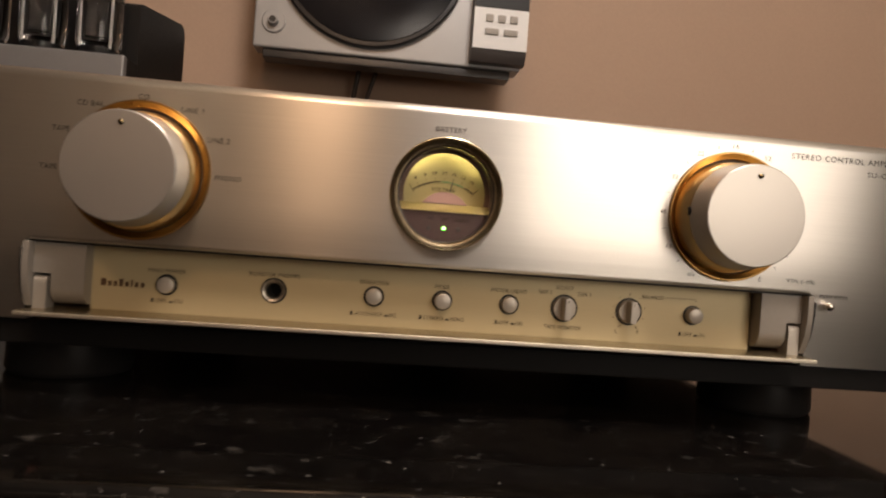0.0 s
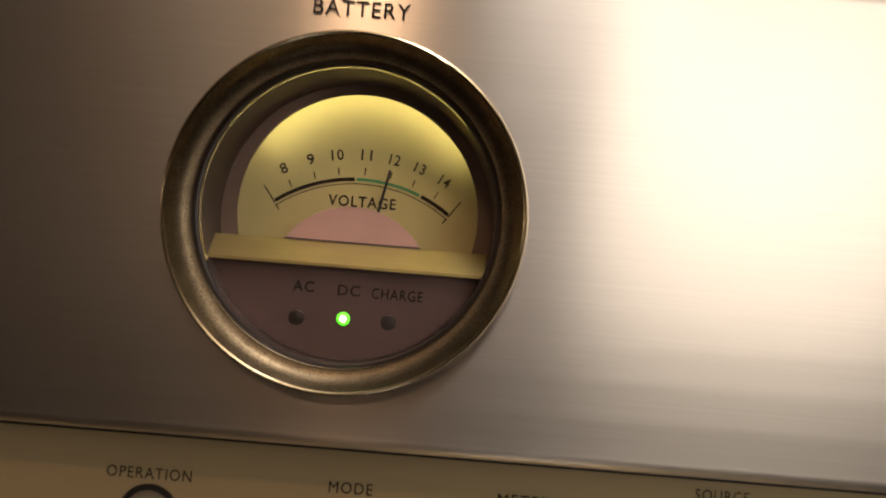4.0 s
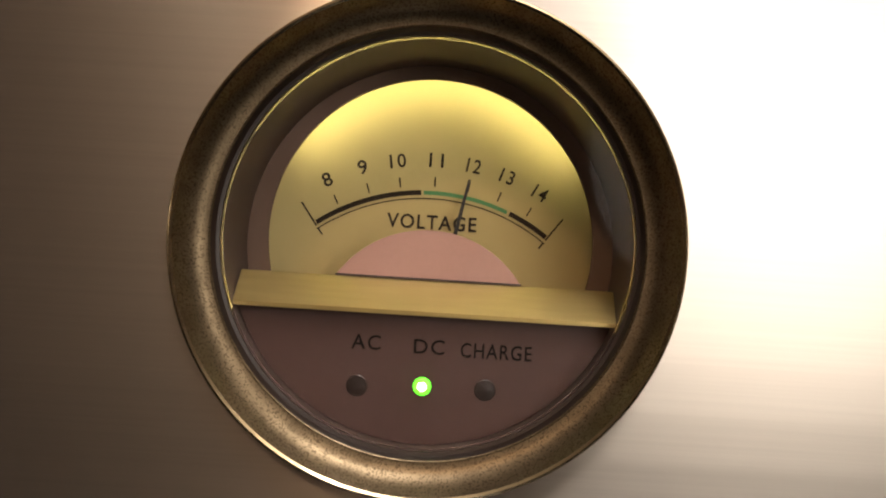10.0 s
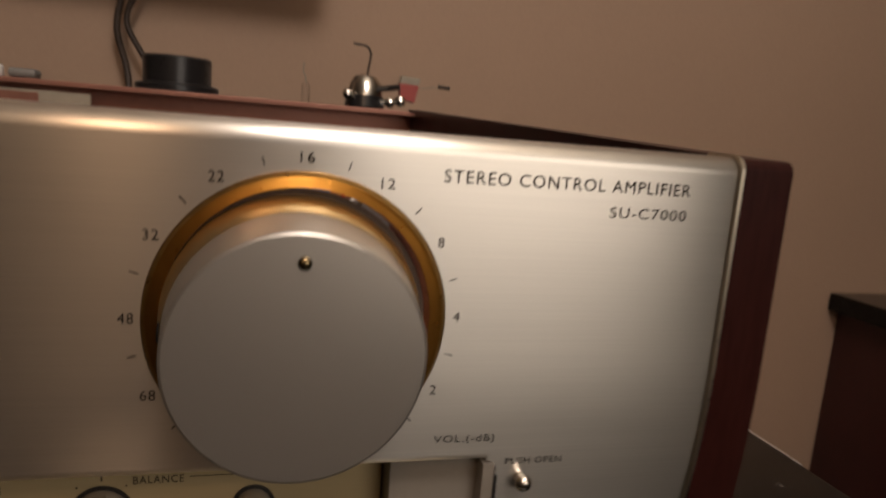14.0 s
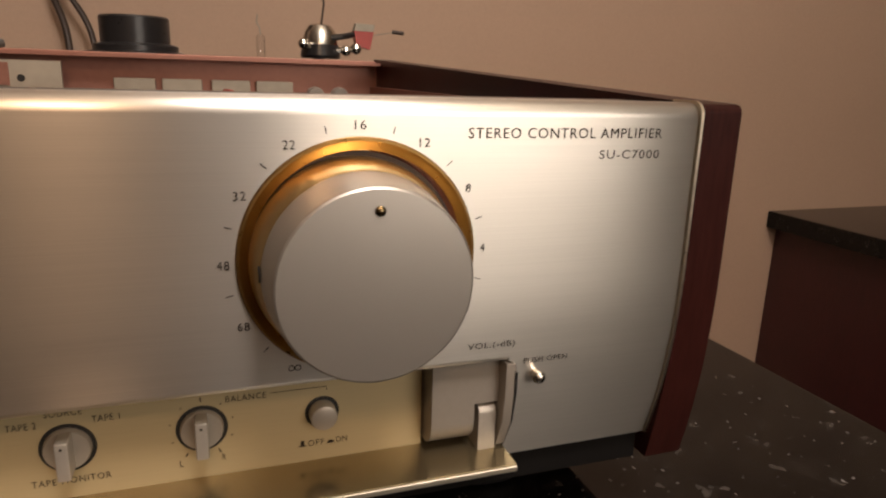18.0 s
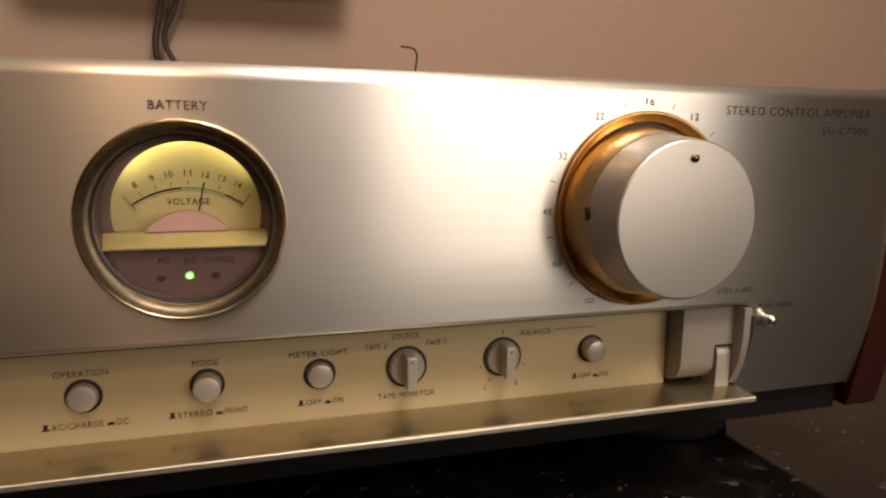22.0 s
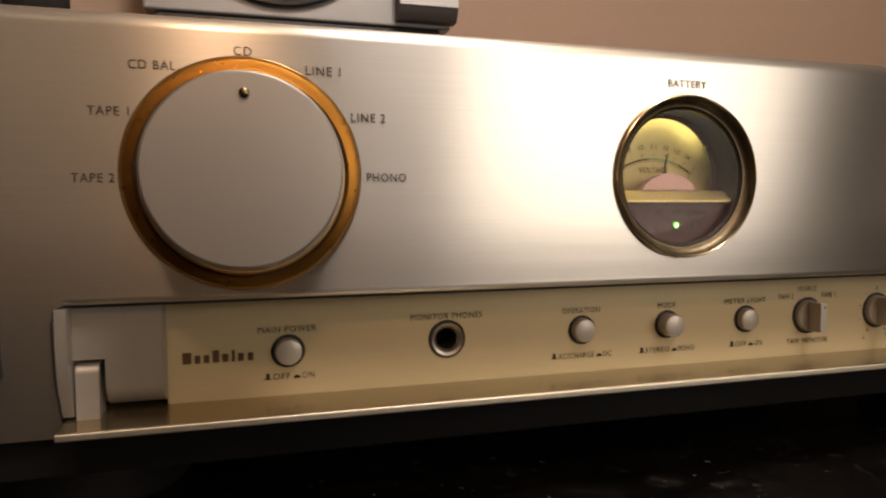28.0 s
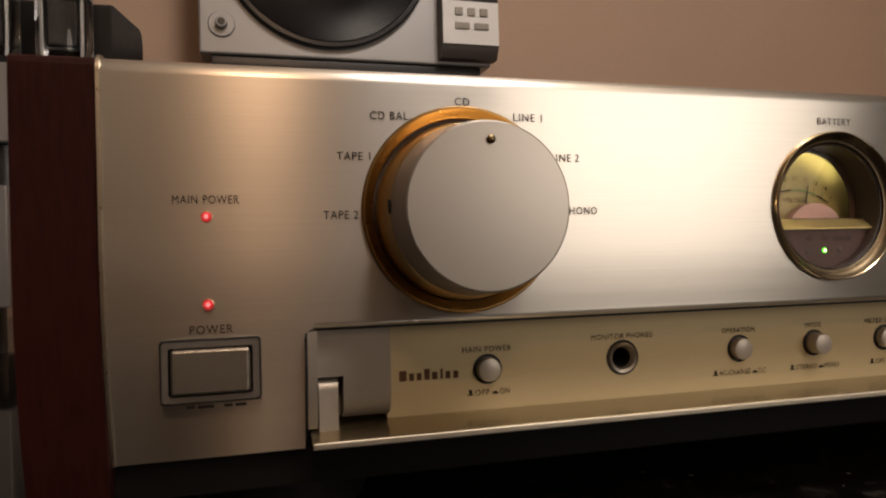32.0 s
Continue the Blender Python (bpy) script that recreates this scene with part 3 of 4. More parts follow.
part("glass_seat", lathe([(0.0194, 0.0011), (0.0191, 0.0016), (0.0188, 0.0017), (0.0188, 0.0019)], (MX, 0, MZ), seg=128), M_UNLIT, meter, "dark seat of the glass")
part("cup", lathe([(0.0188, 0.0019), (0.0190, 0.0032), (0.0190, 0.0110), (0.0222, 0.0111), (0.0222, 0.0168), (0.0, 0.0172)], (MX, 0, MZ), seg=96), M_CUP, meter, "dark brown inner wall")
dial_pts = [(MX + 0.0218 * math.cos(radians(a)), MZ + 0.0218 * math.sin(radians(a))) for a in range(-12, 193, 4)]
dial = part("dial", prism(dial_pts, 0.0160, 0.0165, "Y"), M_DIAL, meter, "cream dial lit from inside")
mask = part("dial_mask", lathe([(0.0192, 0.0112), (0.01695, 0.0112), (0.01690, 0.0114), (0.0171, 0.0118), (0.0192, 0.0118)], (MX, 0, 0.0957), seg=96), M_MASK, meter, "dark brown mask round the dial")
strip = bmesh.new()
prev = None
for k in range(29):
    a = radians(-56 + 4 * k)
    row = [strip.verts.new((MX + r * math.sin(a), 0.0121, 0.0957 + r * math.cos(a))) for r in (0.0174, 0.0188)]
    if prev:
        strip.faces.new((prev[0], row[0], row[1], prev[1]))
    prev = row
part("dial_light", strip, M_DIAL_LIGHT, meter, "lamp strip hidden behind the mask")
SY, CX, CZ = 0.01592, 0.0003, 0.0793
for txt, a in (("8", -27.6), ("9", -18.2), ("10", -9.2), ("11", 0.5), ("12", 10.0), ("13", 18.8), ("14", 28.0)):
    x, z = CX + 0.0256 * math.sin(radians(a)), CZ + 0.0256 * math.cos(radians(a))
    w = 0.00052 if len(txt) == 1 else (0.0009 if txt == "10" else 0.0008)
    lettering(txt, x - w, x + w, z, 0.0016, SY, dial, name="numeral", turn=a, weight=0.012)
    stroke([(CX + r * math.sin(radians(a)), CZ + r * math.cos(radians(a))) for r in (0.0226, 0.0237)], 0.00016, SY, dial, name="tick")
stroke(arc(CX, CZ, 0.0219, -35.5, -3.3), 0.00055, SY, dial, name="scale_arc")
stroke(arc(CX, CZ, 0.0219, -2.6, 22.6), 0.00045, SY, dial, M_GREEN_INK, name="scale_arc")
stroke(arc(CX, CZ, 0.0219, 23.4, 36.0), 0.00055, SY, dial, name="scale_arc")
stroke(arc(CX, CZ, 0.02125, -36.5, 37.0), 0.00013, SY, dial, name="scale_line")
for a in (-36, 36.5):
    stroke([(CX + r * math.sin(radians(a)), CZ + r * math.cos(radians(a))) for r in (0.0216, 0.0247)], 0.00018, SY, dial, name="tick")
    stroke([(CX + r * math.sin(radians(a)), CZ + r * math.cos(radians(a))) for r in (0.0204, 0.0213)], 0.00018, SY, dial, name="tick")
lettering("VOLTAGE", -0.0046, 0.0054, 0.0979, 0.00165, SY, dial, weight=0.016)
part("needle", prism([(0.00260, 0.0955), (0.00308, 0.0955), (0.00446, 0.1027), (0.00414, 0.1027)], 0.0143, 0.0146, "Y"), M_BLACK, meter, "thin black needle at twelve")
# arch: base 18.4 mm wide, 5 mm high
AX, AW, AH, AZ = 0.0006, 0.0092, 0.0050, 0.0914
AR = (AW * AW + AH * AH) / (2 * AH)
half = math.degrees(math.asin(AW / AR))
arch_pts = [(AX + AR * math.sin(radians(a)), AZ + AH - AR + AR * math.cos(radians(a))) for a in [half * k / 20 for k in range(-20, 21)]]
part("movement_cover", prism(arch_pts, 0.0078, 0.0108, "Y"), M_PINK, meter, "pinkish copper arch over the movement")
part("arch_seam", box(AX - AW, AX + AW, 0.00765, 0.0079, AZ + 0.00005, AZ + 0.0002), M_BLACK, meter)
bar = bmesh.new()
rows = [[bar.verts.new((x, y, z)) for x in (MX - w, MX + w)] for w, y, z in ((0.0178, 0.0038, 0.0885), (0.0184, 0.0078, 0.0914), (0.0184, 0.0111, 0.0914), (0.0184, 0.0111, 0.0880), (0.0178, 0.0038, 0.0881))]
for a, b in zip(rows, rows[1:] + rows[:1]):
    bar.faces.new((a[0], a[1], b[1], b[0]))
bar.faces.new([p[0] for p in rows])
bar.faces.new([p[1] for p in rows][::-1])
part("cross_bar", bar, M_BAR, meter, "sloping brushed gold bar")
PLY = 0.0049
plate_pts = [(MX + 0.0189 * math.cos(radians(a)), MZ + 0.0189 * math.sin(radians(a))) for a in range(201, 340, 3)]
plate = part("lower_plate", prism(plate_pts, PLY, PLY + 0.001, "Y"), M_PLATE, meter, "brown plate with three lamp holes")
for txt, x0, x1, z in (("AC", -0.0062, -0.0034, 0.0853), ("DC", -0.0003, 0.0026, 0.0852), ("CHARGE", 0.0041, 0.0108, 0.0851)):
    lettering(txt, x0, x1, z, 0.00142, PLY - 0.00008, plate, M_BLACKINK, weight=0.012)
for x, z, lit in ((-0.0054, 0.0812, False), (0.0007, 0.0815, True), (0.0066, 0.0815, False)):
    if lit:
        led = part("indicator_lamp", lathe([(0.00085, PLY - 0.0001), (0.00075, PLY - 0.0003), (0.00055, PLY - 0.0004), (0.00042, PLY - 0.0004)], (x, 0, z), seg=28), M_GREEN, plate, "lit green lamp")
        part("lamp_core", lathe([(0.00042, PLY - 0.0004), (0.0003, PLY - 0.0005), (0, PLY - 0.00055)], (x, 0, z), seg=24), M_GREEN_CORE, led, "white-hot core of the lamp")
    else:
        part("indicator_lamp", lathe([(0.00100, PLY - 0.00004), (0.00092, PLY - 0.00010), (0.0008, PLY - 0.00010), (0.0006, PLY - 0.00013), (0.0003, PLY - 0.00017), (0, PLY - 0.00018)], (x, 0, z), seg=28), M_UNLIT, plate, "unlit dark brown lamp")
glass = part("glass", lathe([(0, 0.0020), (0.01875, 0.0020), (0.01875, 0.0026), (0, 0.0026)], (MX, 0, MZ), seg=96), M_GLASS, meter, "clear flat glass", smooth=False)
glass.visible_shadow = False

# ---- face lettering ----
FY = -0.00012
for txt, x0, x1, z in (("CD", -0.1190, -0.1150, 0.1223), ("CD BAL.", -0.1410, -0.1307, 0.1182), ("TAPE 1", -0.1494, -0.1411, 0.1079), ("TAPE 2", -0.1529, -0.1444, 0.0934),
                       ("LINE 1", -0.1030, -0.0949, 0.1187), ("LINE 2", -0.0925, -0.0843, 0.1082), ("PHONO", -0.0889, -0.0793, 0.0940), ("BATTERY", -0.0056, 0.0065, 0.1204),
                       ("MAIN POWER", -0.1874, -0.1726, 0.0972), ("POWER", -0.1843, -0.1746, 0.0667)):
    lettering(txt, x0, x1, z, 0.0020, face_y(z) - 0.0002, face)
lettering("STEREO CONTROL AMPLIFIER", 0.1430, 0.1943, 0.1226, 0.0024, FY, face)
lettering("SU-C7000", 0.1770, 0.1940, 0.1175, 0.0021, FY, face)
lettering("VOL.(-dB)", 0.1451, 0.1577, 0.0706, 0.0020, face_y(0.0706) - 0.0002, face)
lettering("PUSH OPEN", 0.1608, 0.1732, 0.0652, 0.0014, face_y(0.0652) - 0.0002, face)
vx, vz = KNOBS[1]
VR = 0.0290
for txt, a in (("16", 0), ("12", 29.5), ("8", 59), ("4", 88.5), ("2", 118.5), ("0", 149), ("\u221e", -149), ("68", -118.5), ("48", -90), ("32", -60), ("22", -31)):
    x, z = vx + VR * math.sin(radians(a)), vz + VR * math.cos(radians(a))
    if txt == "\u221e":
        for s in (-1, 1):
            stroke(arc(x + s * 0.0007, z, 0.00062, 0, 360, 16), 0.00022, face_y(z) - 0.0002, face, name="infinity_mark")
        continue
    w = (0.0006 if len(txt) == 1 else 0.00125)
    lettering(txt, x - w, x + w, z, 0.0019, face_y(z) - 0.00016, face, name="numeral")
for k in range(-5, 5):
    a = 14.8 + 29.6 * k
    stroke([(vx + r * math.sin(radians(a)), vz + r * math.cos(radians(a))) for r in (0.0280, 0.0296)], 0.00022, face_y(vz + 0.0296 * math.cos(radians(a))) - 0.00016, face, name="tick")
# worn writing under the power switch: bars only
for x0, x1, z in ((-0.1858, -0.1838, 0.0480), (-0.1832, -0.1795, 0.0479), (-0.1772, -0.1752, 0.0479), (-0.1746, -0.1720, 0.0479)):
    stroke([(x0, z), (x1, z)], 0.0007, face_y(z) - 0.0003, face, M_SHADE, name="worn_mark")

# red indicator lamps, power switch, push-open stud
for z in (0.0932, 0.0726):
    led = part("indicator_lamp", lathe([(0.0010, 0.0002), (0.0010, -0.0003), (0.00075, -0.0007), (0.00055, -0.0008)], (-0.1800, 0, z), seg=24), M_RED, amp, "lit red indicator lamp")
    part("lamp_core", lathe([(0.00055, -0.0008), (0.0003, -0.0009), (0, -0.00095)], (-0.1800, 0, z), seg=24), M_RED_CORE, led, "pale pink core of the lamp")
    part("collar", lathe([(0.0010, -0.0001), (0.0013, -0.0003), (0.0014, 0)], (-0.1800, 0, z), seg=24), M_FACE_EDGE, led)
sw = part("power_switch", box(-0.1884, -0.1708, -0.0020, 0.009, 0.0520, 0.0624, 0.0008, 4), M_FRAME, amp, "wide satin push switch in a dark frame")
frame_bm = rounded_rect(-0.1904, -0.1688, 0.0502, 0.0641, 0.0008, -0.0009, 0.006)
fr = part("switch_frame", frame_bm, M_RAIL, sw, "thin metal frame")
carve(fr, rounded_rect(-0.1890, -0.1702, 0.0515, 0.0628, 0.0006, -0.01, 0.02))
out = part("switch_outline", rounded_rect(-0.1909, -0.1683, 0.0497, 0.0646, 0.0010, -0.0003, 0.005), M_BLACK, sw, "thin black outline")
carve(out, rounded_rect(-0.19045, -0.16875, 0.05015, 0.06415, 0.0008, -0.01, 0.02))
part("switch_gap", box(-0.1890, -0.1702, 0.0042, 0.0058, 0.0515, 0.0628), M_BLACK, sw)
stud = part("push_stud", lathe([(0.0014, 0.0030), (0.0014, 0.0004), (0.0017, -0.0002), (0.0018, -0.0009), (0.0014, -0.0017), (0.0008, -0.0021), (0, -0.0022)], (0.1645, 0, 0.0610), seg=24), M_STEEL, amp, "small bright metal push stud")

# ---- recessed control panel ----
PY = 0.0120
PX0, PX1 = -0.1362, 0.1372
panel = part("control_panel", box(PX0, PX1, PY, PY + 0.003, 0.0365, 0.0655), M_PANEL, amp, "satin gold control panel in a recess")
part("recess_roof", box(RX0, RX1, 0.0102, 0.020, RZ + 0.0002, RZ + 0.0022), M_FACE_EDGE, amp)


def control_text(txt, x0, x1, z, h=0.0016):
    lettering(txt, x0, x1, z, h, PY - 0.00012, panel)


for txt, x0, x1, z in (("MAIN POWER", -0.1149, -0.1005, 0.0563), ("MONITOR PHONES", -0.0757, -0.0556, 0.0576), ("OPERATION", -0.0314, -0.0195, 0.0573), ("MODE", -0.0003, 0.0058, 0.0575),
                       ("METER LIGHT", 0.0233, 0.0385, 0.0577), ("TAPE 2", 0.0432, 0.0491, 0.0583), ("SOURCE", 0.0507, 0.0582, 0.0606), ("TAPE 1", 0.0600, 0.0657, 0.0583),
                       ("TAPE MONITOR", 0.0467, 0.0628, 0.0439), ("BALANCE", 0.0885, 0.0978, 0.0591), ("L", 0.0775, 0.0783, 0.0438), ("R", 0.0870, 0.0879, 0.0441)):
    control_text(txt, x0, x1, z)
for words, x0, x1 in ((("OFF", "ON"), -0.1136, -0.1012), (("AC/CHARGE", "DC"), -0.0348, -0.0156), (("STEREO", "MONO"), -0.0065, 0.0125), (("OFF", "ON"), 0.0252, 0.0373), (("OFF", "ON"), 0.1053, 0.1174)):
    z, ic = 0.0443, 0.0018
    n0, n1 = len(words[0]), len(words[1])
    unit = (x1 - x0 - 2 * ic - 0.0018) / (n0 + n1)
    a = x0
    part("out_symbol", prism([(a, z - 0.0007), (a + ic, z - 0.0007), (a + ic, z - 0.0004), (a + ic * .75, z - 0.0004), (a + ic * .75, z + 0.0009), (a + ic * .25, z + 0.0009), (a + ic * .25, z - 0.0004), (a, z - 0.0004)], PY - 0.00015, PY - 0.00005, "Y"), M_INK, panel)
    a += ic + 0.0004
    control_text(words[0], a, a + unit * n0, z)
    a += unit * n0 + 0.0008
    part("in_symbol", prism([(a, z - 0.0007), (a + ic, z - 0.0007), (a + ic, z - 0.0004), (a + ic * .75, z + 0.0001), (a + ic * .25, z + 0.0001), (a, z - 0.0004)], PY - 0.00015, PY - 0.00005, "Y"), M_INK, panel)
    a += ic + 0.0004
    control_text(words[1], a, x1, z)
stroke([(0.0988, 0.0594), (0.1124, 0.0594), (0.1124, 0.0584)], 0.00018, PY - 0.00012, panel, name="pointer_line")
# maker's mark as plain bars
for x, w, h in ((-0.1317, 0.0024, 0.0028), (-0.1293, 0.0016, 0.0020), (-0.1272, 0.0016, 0.0020), (-0.1250, 0.0018, 0.0030), (-0.1228, 0.0018, 0.0020), (-0.1209, 0.0008, 0.0028), (-0.1191, 0.0016, 0.0020), (-0.1168, 0.0016, 0.0020)):
    z = 0.0489 + h / 2
    part("mark_bar", prism([(x - w * .42, z - h / 2), (x + w * .42, z - h / 2), (x + w * .42, z + h / 2), (x - w * .42, z + h / 2)], PY - 0.00016, PY - 0.00005, "Y"), M_MARK, panel)


def push_button(x, z, tip):
    b = part("push_button", lathe([(0.0033, PY + 0.001), (0.0033, tip + 0.0006), (0.0031, tip + 0.0002), (0.0026, tip), (0, tip - 0.0001)], (x, 0, z), seg=36), M_BUTTON, amp, "round grey push button")
    part("button_collar", lathe([(0.0034, PY - 0.0002), (0.0042, PY - 0.0002), (0.0043, PY + 0.0002)], (x, 0, z), seg=36), M_BLACK, b, "black collar")


for x, z, tip in ((-0.1076, 0.0507, 0.0095), (-0.0252, 0.0516, 0.0095), (0.0030, 0.0518, 0.0076), (0.0311, 0.0520, 0.0095), (0.1112, 0.0526, 0.0080)):
    push_button(x, z, tip)


def selector(x, z):
    s = part("selector_knob", lathe([(0.0049, PY + 0.001), (0.0049, PY - 0.0010), (0.0046, PY - 0.0016), (0, PY - 0.0018)], (x, 0, z), seg=48), M_BUTTON, amp, "small grey selector with a bar grip")
    part("grip", box(x - 0.0014, x + 0.0014, 0.0052, PY - 0.0005, z - 0.0046, z + 0.0046, 0.0005, 2), M_BUTTON, s)
    part("grip_dot", lathe([(0.0003, 0.0051), (0, 0.0050)], (x, 0, z + 0.0033), seg=10), M_INK, s)
    part("selector_collar", lathe([(0.0050, PY - 0.0002), (0.0058, PY - 0.0002), (0.0059, PY + 0.0002)], (x, 0, z), seg=48), M_BLACK, s)


selector(0.0547, 0.0520)
selector(0.0829, 0.0524)
for k in range(-4, 5):
    a = 150 / 4 * k
    stroke([(0.0829 + r * math.sin(radians(a)), 0.0524 + r * math.cos(radians(a))) for r in ((0.0068, 0.0080) if abs(k) in (0, 4) else (0.0070, 0.0074))], 0.0003, PY - 0.00012, panel, name="tick")
jack = part("headphone_jack", lathe([(0.0046, PY - 0.0002), (0.0044, PY - 0.0007), (0.0036, PY - 0.0004), (0.0029, PY + 0.0006)], (-0.0656, 0, 0.0513), seg=48), M_FRAME, amp, "headphone jack with a metal ring")
part("jack_hole", lathe([(0.0029, PY + 0.0006), (0.0028, PY + 0.010), (0, PY + 0.010)], (-0.0656, 0, 0.0513), seg=36), M_BLACK, jack)
part("jack_collar", lathe([(0.0046, PY - 0.0002), (0.0051, PY - 0.0003), (0.0052, PY)], (-0.0656, 0, 0.0513), seg=48), M_BLACK, jack)
carve(panel, lathe([(0, PY - 0.01), (0.00445, PY - 0.01), (0.00445, PY + 0.02), (0, PY + 0.02)], (-0.0656, 0, 0.0513), seg=48))

# hinge blocks with a notch for the flap's arms
for s, x_in, x_out in ((-1, PX0, RX0 + 0.0030), (1, PX1 + 0.0006, RX1 - 0.0030)):
    lo, hi = sorted((x_in, x_out))
    fy = 0.0048
    outline = [(PY + 0.002, RZ - 0.0008), (fy, RZ - 0.0008)] + [(fy + 0.0070 * (1 - math.cos(radians(a))), 0.0480 - 0.0070 * math.sin(radians(a))) for a in range(0, 91, 10)] + [(PY + 0.002, 0.0410)]
    blk = part("hinge_block", prism(outline, lo, hi), M_GREY, amp, "grey hinge block with a curved foot")
    n0, n1 = (x_out - 0.0006, x_out + 0.0066) if s < 0 else (x_out - 0.0066, x_out + 0.0006)
    carve(blk, box(n0 if s < 0 else n0, n1, -0.01, PY + 0.001, 0.030, 0.0528))
    a0, a1 = (x_out + 0.0004, x_out + 0.0052) if s < 0 else (x_out - 0.0052, x_out - 0.0004)
    arm = [(0.0048, 0.0380)] + [(0.0072 - 0.0024 * math.cos(radians(a)), 0.0495 + 0.0024 * math.sin(radians(a))) for a in range(0, 91, 15)] + [(0.0115, 0.0519), (0.0115, 0.0380)]
    part("flap_arm", prism(arm, a0, a1), M_BUTTON, amp, "champagne arm of the flap")
    w0, w1 = sorted((x_out, RX0 + 0.0006 if s < 0 else RX1 - 0.0006))
    part("recess_wall", prism([(0.0006, RZ - 0.0006), (PY + 0.004, RZ - 0.0006), (PY + 0.004, 0.0400), (0.0050, 0.0400), (0.0016, 0.0480), (0.0006, 0.0560)], w0, w1), M_GREY, amp)
# black seal round the opening
for x0, x1 in ((RX0, RX0 + 0.0006), (RX1 - 0.0006, RX1)):
    part("opening_seal", prism([(0.0002, RZ - 0.003), (0.012, RZ - 0.003), (0.014, 0.0365), (0.0075, 0.0365), (0.0018, 0.0480), (0.0002, 0.0570)], x0, x1), M_BLACK, amp)
part("opening_seal", box(RX0 + 0.0006, RX1 - 0.0006, 0.0046, 0.0118, RZ - 0.0009, RZ - 0.0002), M_BLACK, amp)
part("recess_back", box(RX0, RX1, PY + 0.0130, PY + 0.015, 0.0345, RZ), M_GREY, amp)

# open flap lying flat in front of the recess
flap = part("flap", prism([(0.0200, 0.0384), (-0.0032, 0.0378), (-0.0038, 0.0383), (-0.0036, 0.0389), (-0.0028, 0.0390), (0.0200, 0.0396)], -0.1568, 0.1582), M_FLAP, amp, "open gold flap lying flat below the controls")
# the edge's highlight line is put into a paler metal strip
part("flap_edge", box(-0.1568, 0.1582, -0.0046, -0.00385, 0.0373, 0.0389, 0.0003, 3), M_LINE, flap, "front edge in paler metal for its highlight")

# ---- upright turntable on the wall ----
TY = 0.850
tt = thing("wall_turntable", "white upright record player on a dark wall bracket", "record player")
part("plinth", box(-0.256, 0.188, TY, TY + 0.045, 0.374, 0.86, 0.004, 3), M_WHITE, tt, "pale metal plinth")
part("base", box(-0.240, 0.172, TY + 0.006, TY + 0.0449, 0.3600, 0.3738, 0.002), M_DARK, tt, "dark base under the plinth")
part("wall_bracket", box(-0.16, 0.10, TY + 0.0452, WALL_Y - 0.001, 0.43, 0.80, 0.003), M_DARK, tt, "dark bracket box against the wall")
PCX, PCZ = -0.070, 0.546
part("platter", lathe([(0.158, TY - 0.0002), (0.158, TY - 0.010), (0.156, TY - 0.012), (0.150, TY - 0.0125), (0, TY - 0.0125)], (PCX, 0, PCZ), seg=128), M_DARK, tt, "dark platter rim")
rec = part("record", lathe([(0.1495, TY - 0.0126), (0.1495, TY - 0.0142), (0.148, TY - 0.0148), (0.052, TY - 0.0145), (0.050, TY - 0.0149), (0, TY - 0.0149)], (PCX, 0, PCZ), seg=128), M_VINYL, tt, "glossy black record")
part("record_label", lathe([(0.050, TY - 0.0151), (0, TY - 0.0151)], (PCX, 0, PCZ), seg=64), M_TAN, rec)
part("speed_knob", lathe([(0.019, TY), (0.019, TY - 0.002), (0.0175, TY - 0.003), (0.0085, TY - 0.003), (0.008, TY - 0.012), (0.0068, TY - 0.0135), (0, TY - 0.0135)], (-0.224, 0, 0.417), seg=48), M_WHITE, tt, "round pale knob with a dark centre")
part("knob_centre", lathe([(0.0055, TY - 0.0136), (0.005, TY - 0.0144), (0, TY - 0.0144)], (-0.224, 0, 0.417), seg=24), M_DARK, tt)
ctl = part("control_block", prism([(TY - 0.0002, 0.380), (TY - 0.020, 0.380), (TY - 0.030, 0.3975), (TY - 0.026, 0.62), (TY - 0.0002, 0.62)], 0.100, 0.191), M_SHADE, tt, "dark raised control block")
part("key_panel", prism([(TY - 0.0302, 0.3985), (TY - 0.0327, 0.3990), (TY - 0.0312, 0.4660), (TY - 0.0292, 0.4665)], 0.1005, 0.1905), M_WHITE2, ctl, "white key panel")
part("display_window", prism([(TY - 0.0294, 0.468), (TY - 0.0306, 0.468), (TY - 0.0293, 0.560), (TY - 0.0280, 0.560)], 0.102, 0.189), M_COVER, ctl, "dark glossy display window")
for x in (0.126, 0.146, 0.166):
    part("key", box(x - 0.0062, x + 0.0062, TY - 0.0345, TY - 0.0315, 0.443, 0.455, 0.001), M_GREY, ctl, "small grey key")
for x in (0.131, 0.162):
    part("key", box(x - 0.0115, x + 0.0115, TY - 0.0350, TY - 0.0322, 0.422, 0.432, 0.001), M_GREY, ctl, "small grey key")

# turntable leads running down the wall
lead = thing("signal_lead", "thin dark leads hanging down the wall", "cable")
part("lead", tube(spline([(-0.085, 0.93, 0.37), (-0.095, 0.94, 0.30), (-0.105, 0.945, 0.24), (-0.090, 0.945, 0.17), (-0.085, 0.90, 0.05), (-0.08, 0.80, ZC + 0.004)]), 0.0045), M_RUBBER, lead)
part("lead", tube(spline([(-0.055, 0.935, 0.37), (-0.075, 0.94, 0.30), (-0.092, 0.945, 0.25), (-0.060, 0.94, 0.18), (-0.045, 0.90, 0.06), (-0.04, 0.80, ZC + 0.004)]), 0.0040), M_RUBBER, lead)

